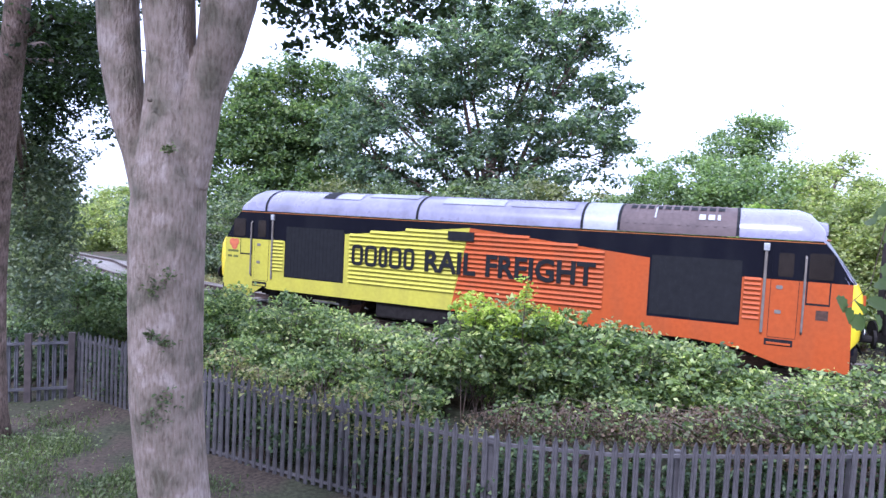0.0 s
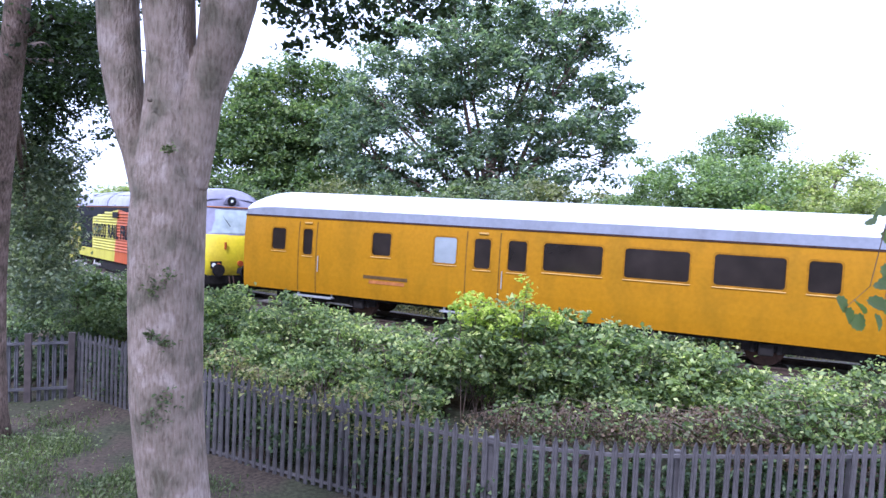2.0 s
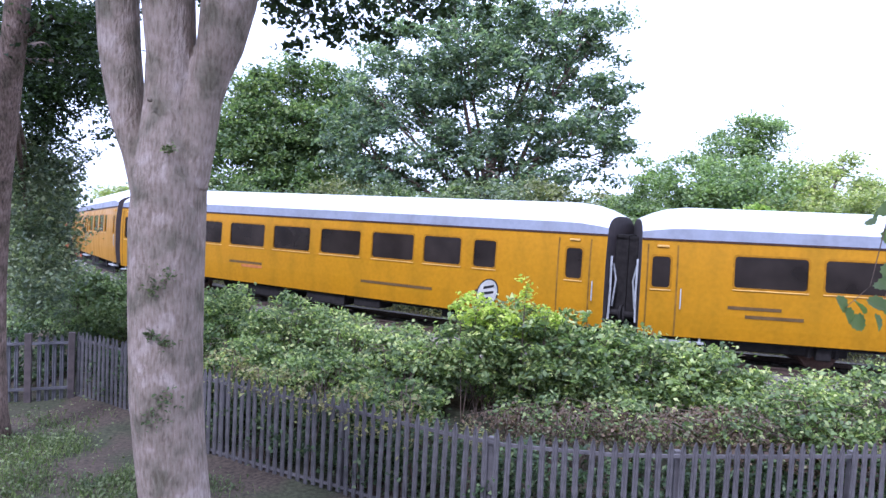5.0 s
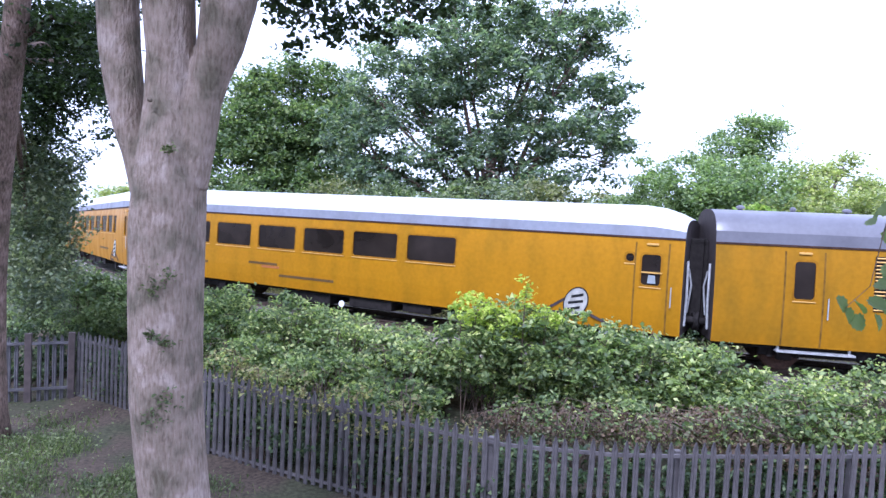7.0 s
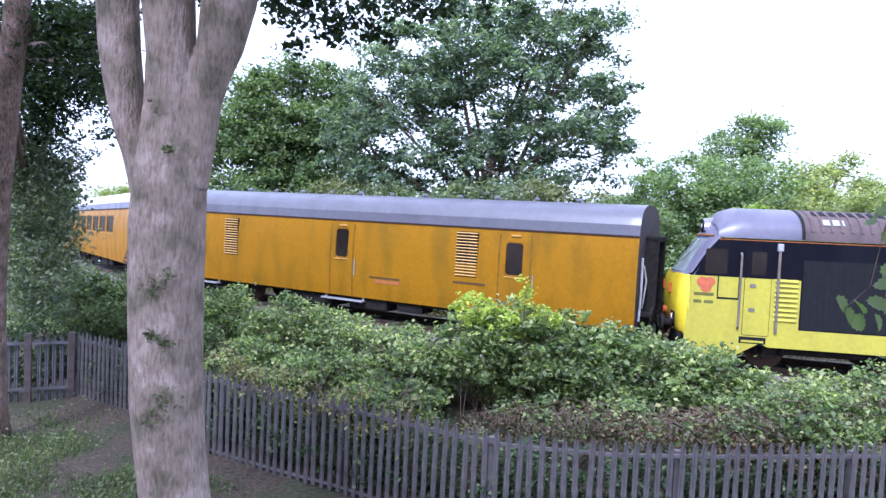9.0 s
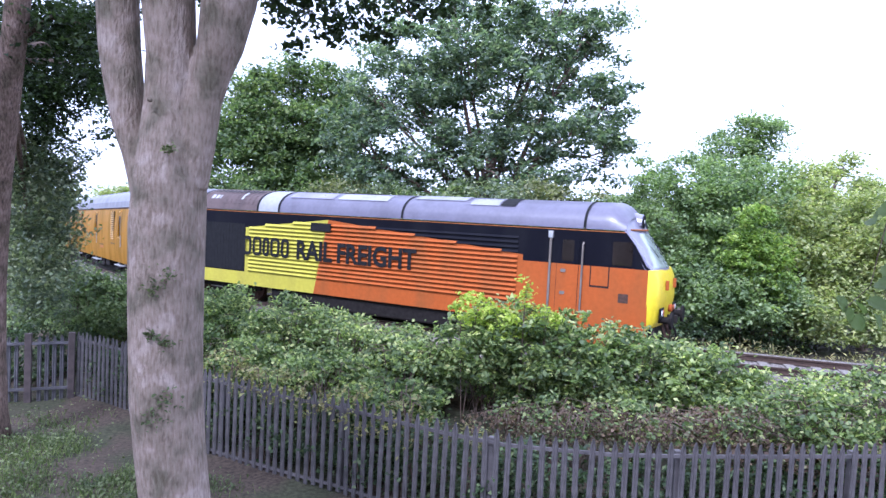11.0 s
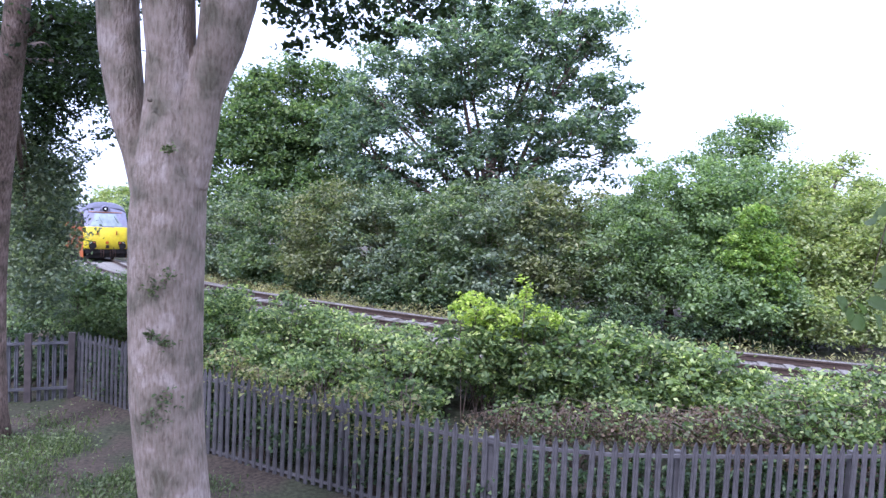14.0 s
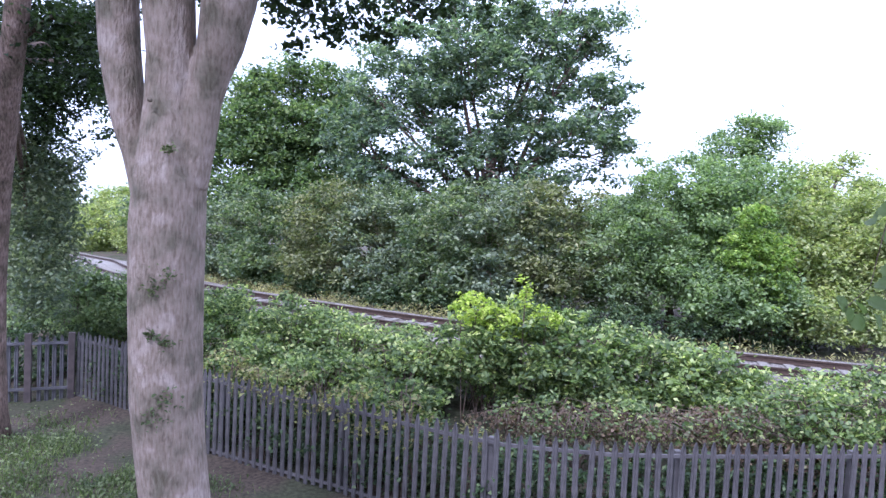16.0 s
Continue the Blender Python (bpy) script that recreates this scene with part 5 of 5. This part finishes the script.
BRAMBLE = [(-5.06, 16.01, 0.16, 1.3, 1.03), (-3.46, 15.25, 0.16, 1.25, 0.95), (-1.99, 14.64, 0.03, 1.2, 0.9), (-0.65, 13.72, -0.1, 1.1, 0.85), (-2.46, 12.96, -0.2, 1.4, 0.55), (-0.87, 11.89, -0.28, 1.1, 0.45), (-4.21, 13.72, -0.1, 1.0, 0.55), (-6.3, 17.69, 0.1, 1.2, 0.9), (-5.6, 14.64, -0.3, 1.2, 0.7), (-0.75, 14.33, 0.22, 0.85, 0.62), (0.05, 14.03, 0.1, 0.7, 0.6), (-1.7, 15.86, 0.05, 1.1, 0.75), (-3.0, 16.62, 0.1, 1.1, 0.8)]
bush("dense green bramble thicket behind the fence", BRAMBLE, L_BRAMBLE, 130, 46, 0.19, 0.105, 41, "bramble_thicket", canes=14)
BIG = [(0.91, 13.72, 0.35, 0.98, 1.0), (1.88, 13.72, 0.48, 1.1, 1.1), (3.05, 13.42, 0.34, 1.2, 0.95), (4.15, 13.11, 0.32, 1.25, 0.9), (5.20, 12.81, 0.22, 1.11, 0.82), (5.85, 12.2, 0.06, 0.74, 0.6)]
bush("tall broad green bush behind the fence", BIG, L_BRAMBLE, 115, 46, 0.2, 0.125, 43, "bush", canes=14)
DEAD = [(2.27, 10.98, -0.25, 1.15, 0.36), (3.64, 10.67, -0.18, 1.21, 0.40), (5.01, 10.52, -0.1, 1.19, 0.40), (1.2, 11.13, -0.35, 0.8, 0.3), (6.2, 10.37, -0.25, 1.1, 0.35)]
bush("low bramble with dry brown stems and leaves", DEAD, L_DEAD, 215, 22, 0.15, 0.07, 45, "dry_bramble", canes=16)
bush("green bramble shoots among dry stems", [(2.0, 11.06, -0.1, 1.0, 0.33), (3.4, 10.83, 0.0, 1.2, 0.36), (4.9, 10.67, 0.08, 1.2, 0.36), (6.2, 10.52, 0.05, 1.0, 0.4)], L_BRAMBLE, 62, 26, 0.2, 0.09, 46, "bramble_shoots", canes=6)

bush("straw-coloured dry growth along the fence top", [(-4.1, 12.43, 0.06, 0.6, 0.40), (-3.1, 11.77, 0.03, 0.6, 0.40), (-2.1, 11.16, 0.00, 0.6, 0.40), (-1.2, 10.71, -0.02, 0.55, 0.40), (-0.4, 10.31, -0.04, 0.55, 0.40), (0.5, 9.91, -0.2, 0.5, 0.24)], L_STRAW, 95, 14, 0.15, 0.07, 48, "dry_bramble", canes=4)


def fence_foot_shade():
    """Dark leaves added for the shade among the brambles along the far foot of the fence."""
    blobs = []
    for k in range(20):
        x, y, a = along(FENCE_PTS, 0.8 + k * 0.98)
        blobs.append((x - math.sin(a) * 0.62, y + math.cos(a) * 0.62, -0.78, 0.62, 0.62))
    blobs += [(-10.3, 16.16, -0.7, 1.0, 0.75), (-9.4, 16.62, -0.7, 0.9, 0.7), (-11.4, 15.86, -0.7, 1.0, 0.8)]
    tagged(leaves("ivy", cloud(blobs, 170, 26, 0.16, 57), 0.085, L_UNDER, None, 58), "dark leaves for the bramble shade along the foot of the fence", "ivy", kind="stuff")


fence_foot_shade()
RIGHT_BR = [(6.39, 10.67, 0.12, 1.11, 0.56), (7.53, 10.98, 0.25, 0.76, 0.76), (6.78, 11.59, 0.32, 0.81, 0.45), (8.6, 11.29, 0.3, 1.0, 0.7)]
bush("tangled bramble over the fence", RIGHT_BR, L_BRAMBLE, 130, 40, 0.2, 0.095, 47, "bramble_thicket", canes=25)
bush("young sapling with bright lime-green leaves", [(0.65, 13.2, 1.42, 0.42, 0.36), (1.68, 13.2, 1.72, 0.15, 0.34), (2.16, 13.2, 1.33, 0.32, 0.25), (1.32, 13.35, 1.1, 0.6, 0.33)], L_LIME, 225, 12, 0.1, 0.10, 49, "sapling", canes=2, category="sapling")
bush("dark green bushes beyond the gate", [(-13.54, 21.35, -0.25, 1.67, 1.2), (-11.66, 21.35, -0.3, 1.48, 1.0), (-10.04, 19.82, -0.4, 0.86, 0.95), (-14.39, 24.4, 0.0, 1.27, 0.85), (-8.4, 18.76, -0.5, 1.2, 0.8), (-8.6, 17.6, 0.45, 0.95, 0.9), (-9.9, 17.8, 0.5, 0.95, 0.95)], L_SHRUB, 170, 30, 0.22, 0.11, 51, "bush")

tree("broad dark green tree with light gaps in its crown", (2.2, 33.2, -0.8), 8.0, 0.3, [(-0.97, 33.55, 7.4, 3.9, 3.2), (2.91, 33.55, 10.08, 5.0, 3.8), (5.6, 32.79, 7.87, 3.4, 2.8), (0.54, 33.55, 11.9, 4.2, 2.62), (-2.93, 35.07, 10.6, 2.6, 2.6), (4.17, 33.55, 12.61, 3.9, 2.04), (1.63, 32.02, 5.4, 5.8, 1.6), (-4.16, 33.00, 9.19, 1.28, 1.28), (-0.16, 33.50, 14.85, 1.72, 1.14), (6.74, 33.00, 12.49, 1.75, 1.56), (7.83, 32.60, 9.11, 1.54, 1.68), (5.86, 33.50, 14.85, 1.72, 1.29), (8.21, 32.40, 6.60, 1.12, 1.12), (-4.91, 33.00, 6.61, 1.71, 2.00)], L_TREE_BLUE, M_BARK_DARK, 6.6, 92, 0.58, 0.25, 61, "tree", 0.2)
tree("rounded green tree behind the line", (-9.6, 40.6, -1.5), 6.5, 0.25, [(-11.05, 41.17, 8.3, 3.6, 3.4), (-12.64, 39.65, 5.58, 2.76, 3.6), (-7.90, 39.65, 6.8, 2.9, 3.4), (-5.9, 38.89, 9.3, 1.9, 2.2), (-8.84, 38.12, 4.0, 4.31, 1.9), (-11.77, 40.00, 10.31, 1.55, 1.55), (-9.56, 40.00, 11.43, 1.65, 1.31), (-7.47, 40.00, 10.68, 1.65, 1.65), (-12.23, 39.00, 7.59, 1.52, 1.68), (-9.45, 40.00, 8.19, 2.42, 2.07), (-6.67, 40.00, 7.98, 1.73, 2.07)], L_TREE, M_BARK_DARK, 14, 70, 0.62, 0.25, 63)
HEDGE_KINDS = (L_DIM, L_HEDGE, L_OLIVE, L_DIM, L_HEDGE, L_DIM, L_OLIVE)
for k, b in enumerate([(-12.26, 36.6, 1.7, 1.95, 2.7), (-8.89, 33.55, 1.6, 2.62, 2.9), (-5.29, 31.26, 1.9, 2.72, 3.0), (-2.43, 29.74, 1.9, 2.6, 2.9), (0.16, 28.21, 2.0, 2.45, 2.9), (2.54, 27.45, 2.1, 2.4, 2.9), (4.55, 26.69, 2.3, 2.1, 2.7)]):
    bush("overgrown hedge of mixed shrubs beside the line", [b, (b[0] + 0.3, b[1] - 1.4, b[2] - 1.3, b[3] * 0.9, 1.0)], HEDGE_KINDS[k], 17, 84, 0.46, 0.19, 71 + k, "hedge_shrub", canes=8, category="shrub")
for k, (lab, blobs, m) in enumerate([
        ("green shrub beside the line", [(6.88, 25.92, 2.4, 2.1, 2.2), (6.6, 25.01, 0.7, 1.6, 1.2)], L_SHRUB),
        ("tall green tree with layered boughs", [(8.80, 25.16, 3.2, 2.2, 2.8), (9.89, 23.64, 1.3, 2.2, 1.9), (10.6, 21.5, 1.0, 1.3, 0.9), (9.4, 21.6, 0.9, 1.2, 0.9)], L_BROAD),
        ("pointed green tree rising above the shrubs", [(12.75, 28.97, 6.1, 1.3, 2.0), (11.19, 25.16, 3.3, 2.2, 3.0), (13.3, 28.06, 3.6, 2.2, 2.2), (13.54, 28.50, 7.46, 0.98, 1.18)], L_BROAD),
        ("bushy olive-green tree among the shrubs", [(12.71, 23.64, 2.0, 1.7, 2.9), (13.82, 22.88, 2.7, 1.7, 2.6), (14.88, 26.50, 5.57, 1.19, 0.73), (15.86, 26.00, 5.92, 0.31, 0.72), (16.77, 26.00, 5.17, 0.72, 0.63)], L_PALE),
        ("bushy olive-green tree at the line's edge", [(14.9, 22.57, 2.5, 1.5, 2.4), (13.13, 21.35, 0.6, 1.8, 1.0), (17.0, 23.64, 2.5, 2.2, 2.6), (20.5, 24.4, 2.5, 2.4, 2.6), (18.3, 28.97, 4.3, 1.6, 1.5)], L_PALE)]):
    b0 = blobs[0]
    tree(lab, (b0[0], b0[1], float(ground_height(b0[0], b0[1])) - 0.1), max(1.5, b0[2]), 0.13, blobs, m, M_BARK_DARK, 30, 92, 0.44, 0.155, 81 + k)
bush("young maple with bright yellow-green leaves", [(10.3, 21.65, 3.3, 0.7, 0.95), (10.75, 21.65, 2.4, 0.75, 0.95), (9.9, 21.65, 2.4, 0.55, 0.9), (11.1, 21.5, 1.9, 0.5, 0.8), (10.8, 21.3, 1.2, 0.6, 0.7)], L_MAPLE, 90, 22, 0.2, 0.16, 91, "maple_sapling", canes=2, category="sapling")
tree("pale green distant tree beyond the curve", (-37.5, 74.7, -2.5), 4.0, 0.3, [(-38.57, 73.2, 0.55, 3.8, 3.0), (-37.83, 76.25, 2.7, 3.3, 3.0), (-38.81, 70.15, -0.65, 3.66, 2.4), (-46.0, 73.2, 1.0, 5.0, 4.0), (-31.0, 70.15, 1.0, 5.0, 4.0)], L_PALE, M_BARK_DARK, 16, 50, 0.7, 0.3, 93)


def verge():
    """Rough grass beside the ballast, and dark leaves added for the shade at the foot of the hedge."""
    rng = np.random.default_rng(64)
    pts = []
    for s0, s1, o0, o1, n in ((-20.0, 1.0, 2.3, 4.6, 9000), (-20.0, -4.0, -4.6, -2.1, 7000), (6.0, 16.0, 2.4, 4.2, 3000)):
        s, off = rng.uniform(s0, s1, n), rng.uniform(o0, o1, n)
        a = np.interp(s, S_ALL, LINE_A)
        x, y = np.interp(s, S_ALL, LINE_X) - np.sin(a) * off, np.interp(s, S_ALL, LINE_Y) + np.cos(a) * off
        tuft = np.sin(x * 2.3 + 1.1 * y) + np.cos(y * 1.7 - x) + rng.normal(0, 0.6, n)
        k = tuft > -0.4
        pts.append(np.stack([x, y, ground_height(x, y) + 0.05 + rng.random(n) ** 2 * 0.42], 1)[k])
    tagged(leaves("verge_grass", np.concatenate(pts), 0.16, L_STRAW, None, 65, -0.9, 0.22), "rough straw-tinged grass along the ballast", "grass", kind="stuff")
    # dark leaf lumps cover the earth where the hollow is in shade
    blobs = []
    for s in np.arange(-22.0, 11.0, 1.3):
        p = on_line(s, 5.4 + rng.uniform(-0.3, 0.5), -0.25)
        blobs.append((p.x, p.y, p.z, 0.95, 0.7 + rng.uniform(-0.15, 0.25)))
    tagged(leaves("undergrowth", cloud(blobs, 60, 34, 0.22, 66), 0.12, L_UNDER, None, 67), "dark leaves for the shade in the hollow at the hedge foot", "undergrowth", kind="stuff")


verge()


def woods():
    """Far woods behind the hedge."""
    rng = np.random.default_rng(15)
    blobs = [(x + rng.uniform(-1, 1), 55 + rng.uniform(-3, 6) + 0.12 * abs(x), 2.8 + rng.uniform(-0.5, 1.2), 4.0, 3.6 + rng.uniform(-0.6, 0.8)) for x in np.arange(-27, 48, 4.5)]
    ob = leaves("distant_woods", cloud(blobs, 14, 36, 0.8, 16, 0.2), 0.34, L_HEDGE, None, 17)
    tagged(ob, "dark green distant woodland behind the hedge", "woods", kind="stuff")


woods()


def stalks():
    """Dry upright weed stalks with seed heads along the ballast edge."""
    rnd = random.Random(31)
    spots = [(-1.72, 15.1), (-1.5, 14.95), (-1.2, 14.79), (-0.62, 14.49), (-0.5, 14.41), (-4.6, 17.08), (-4.1, 16.93), (-3.3, 16.77), (7.1, 11.44), (7.3, 11.36), (-2.6, 16.16)]
    for x, y in spots:
        gz = float(ground_height(x, y)) - 0.03
        h = rnd.uniform(1.25, 1.6)
        e = thing("weed_stalk", "dry brown weed stalk with a seed head", "weed", "weeds along the ballast")
        dx = rnd.uniform(-0.08, 0.08)
        part("stem", tube(bmesh.new(), [(x, y, gz), (x + dx * 0.4, y, gz + h * 0.5), (x + dx, y, gz + h)], [0.012, 0.01, 0.006], 6), M_BARK_DARK, e)
        pts = np.array([(x + dx * (0.5 + 0.5 * q), y, gz + h * (0.72 + 0.28 * q)) for q in np.linspace(0, 1, 26)]) + np.random.default_rng(int(x * 100) + 900).normal(size=(26, 3)) * 0.022
        leaves("seed_head", pts, 0.05, L_DEAD, e, 3, 0.3)


stalks()


def near_sprig(tree_thing):
    """A leafy twig that hangs close to the camera from a high bough of the forked tree."""
    bm = bmesh.new()
    tube(bm, [(-1.6, 6.86, 7.3), (-0.2, 6.1, 7.6), (1.6, 5.18, 7.3), (3.0, 4.57, 6.4), (3.5, 4.42, 5.2), (3.55, 4.42, 4.4)], [0.1, 0.08, 0.06, 0.04, 0.02, 0.006], 8)
    bough = part("bough", bm, M_BARK_DARK, tree_thing, "long overhanging bough")
    bm = bmesh.new()
    tube(bm, [(3.55, 4.42, 4.42), (3.3, 4.5, 3.7), (3.1, 4.57, 3.35), (3.02, 4.57, 2.9), (2.86, 4.57, 2.74)], [0.006, 0.005, 0.004, 0.003, 0.002], 6)
    tube(bm, [(3.1, 4.57, 3.35), (3.2, 4.61, 3.0), (3.14, 4.61, 2.75)], [0.004, 0.003, 0.002], 6)
    part("twig", bm, M_BARK_DARK, bough)
    rnd = random.Random(5)
    bm = bmesh.new()
    n = 22
    outline = []
    for k in range(n):
        a = 2 * math.pi * k / n
        r = 0.055 * (1 - 0.18 * math.cos(a)) * (1 + 0.09 * (-1) ** k)
        outline.append((0.055 + r * math.cos(a) * 1.15, r * math.sin(a)))
    mid = [bm.verts.new((q, 0, -0.012 * q / 0.1)) for q in (0.0, 0.055, 0.12)]
    vs = [bm.verts.new((x, y, abs(y) * 0.35 - 1.5 * x * x)) for x, y in outline]
    for k in range(n):
        bm.faces.new((vs[k], vs[(k + 1) % n], mid[1]))
    me = None
    spots = [(2.80, 4.57, 2.80), (2.86, 4.57, 2.72), (2.93, 4.57, 2.78), (2.98, 4.61, 2.68), (3.03, 4.57, 2.80), (3.08, 4.57, 2.93), (3.10, 4.61, 2.68), (3.14, 4.57, 3.05), (3.0, 4.57, 3.38), (3.06, 4.57, 3.46), (3.12, 4.57, 3.30), (3.2, 4.57, 3.4), (3.16, 4.57, 3.2), (3.16, 4.57, 2.80)]
    for s in spots:
        if me is None:
            ob = part("leaf", bm, L_BRAMBLE, bough, "", True)
            me = ob.data
        else:
            ob = new("leaf", me)
            ob.parent = bough
        ob.matrix_world = pose(*s, rnd.uniform(20, 70), rnd.uniform(10, 70), rnd.uniform(-120, 20))


near_sprig(bough_tree)


def grass():
    rng = np.random.default_rng(77)
    n = 90000
    x, y = rng.uniform(-11, 1.5, n), rng.uniform(4.9, 15.0, n)
    ks = rng.normal(0, 1.6, (12, 2))
    ph = rng.uniform(0, 6.28, 12)

    def lumps(u, v):
        return sum(np.sin(a * u + b * v + c) for (a, b), c in zip(ks, ph)) / 2.4
    near_fence = np.clip((y / 1.52 + 0.45 * x - 5.1) / 0.8, 0, 1)
    patch = lumps(x, y) + rng.normal(0, 0.5, n) - 2.0 * near_fence
    keep = patch > 0.55
    x, y = x[keep], y[keep]
    z = ground_height(x, y)
    a = rng.uniform(0, 6.283, len(x))
    h = rng.uniform(0.05, 0.14, len(x))
    w = 0.008
    b = np.stack([x, y, z], 1)
    s = np.stack([np.cos(a), np.sin(a), 0 * a], 1) * w
    lean = np.stack([np.sin(a * 3), np.cos(a * 2), 0 * a], 1) * h[:, None] * 0.5
    up = np.stack([0 * a, 0 * a, h], 1)
    co = np.stack([b - s, b + s, b + lean + up + s * 0.3, b + lean + up - s * 0.3], 1)
    ob = quads_mesh("grass", co, leaf_mat("grass_blades", (0.04, 0.06, 0.02), (0.12, 0.16, 0.06), (0.2, 0.22, 0.11)))
    tagged(ob, "sparse trodden grass and low weeds", "grass", kind="stuff")
    lx, ly = rng.uniform(-11, 1.5, 52000), rng.uniform(4.9, 15.0, 52000)
    pt = lumps(lx, ly) + rng.normal(0, 0.75, 52000) - 2.0 * np.clip((ly / 1.52 + 0.45 * lx - 5.1) / 0.8, 0, 1) > 0.6
    pts = np.stack([lx[pt], ly[pt], ground_height(lx[pt], ly[pt]) + rng.uniform(0.02, 0.11, pt.sum()) + 0.16 * rng.random(pt.sum()) ** 4], 1)
    tagged(leaves("weeds", pts, 0.06, L_WEED, None, 78), "low green weeds on the earth", "weeds", kind="stuff")


grass()


# ---- movement of the train ----
TRAIN = ((loco_front, 0.0, LOCO_L, 3.7, wheels_a), (coach_one, 20.04, 20.0, 3.0, wheels_1), (coach_two, 40.11, 20.0, 3.0, wheels_2), (coach_three, 60.48, 20.0, 3.0, wheels_3), (van, 80.75, VAN_L, 3.0, wheels_4), (loco_rear, 98.79, LOCO_L, 3.7, wheels_b))

DRIFT_T = (0.0, 0.6, 1.2, 1.8, 2.4, 3.0, 3.6, 4.2, 6.3, 6.6, 7.1, 7.5, 7.9, 8.3, 8.7, 9.2, 11.4, 12.3)
DRIFT_M = (0.0, 0.15, -0.12, -0.18, 0.0, 0.32, 0.1, 0.05, -0.25, -0.38, 0.2, 0.06, -0.28, -0.46, -0.2, -0.05, -0.05, -0.1)


def travelled(t):
    late = max(0.0, min(t, 14.6) - 12.3)
    gain = 7.0 * (late / 1.4) ** 2 + max(0.0, t - 14.6) * 16.4
    return 9.3045 * t + 0.01105 * t * t / 2 + gain - float(np.interp(t, DRIFT_T, DRIFT_M))


def vehicle_pose(start, length, bogie, t):
    s = start - 8.032 - travelled(t)
    a, b = on_line(s + bogie), on_line(s + length - bogie)
    d = (b - a).normalized()
    side = Vector((-d.y, d.x, 0)).normalized()
    up = d.cross(side)
    m = Matrix((d, side, up)).transposed().to_4x4()
    m.translation = a - d * bogie
    return m


def motions():
    for ob, start, length, bogie, wheels in TRAIN:
        walk(ob, [(t / 4, vehicle_pose(start, length, bogie, t / 4)) for t in range(0, 65)])
        for w, x, r in wheels:
            rows = []
            for t in [k / 15 for k in range(0, 195)] + [13 + k / 40 for k in range(0, 121)]:
                rows.append((t, Matrix.Translation((x, 0, r)) @ Matrix.Rotation(-travelled(t) / r, 4, "Y")))
            walk(w, rows)


motions()
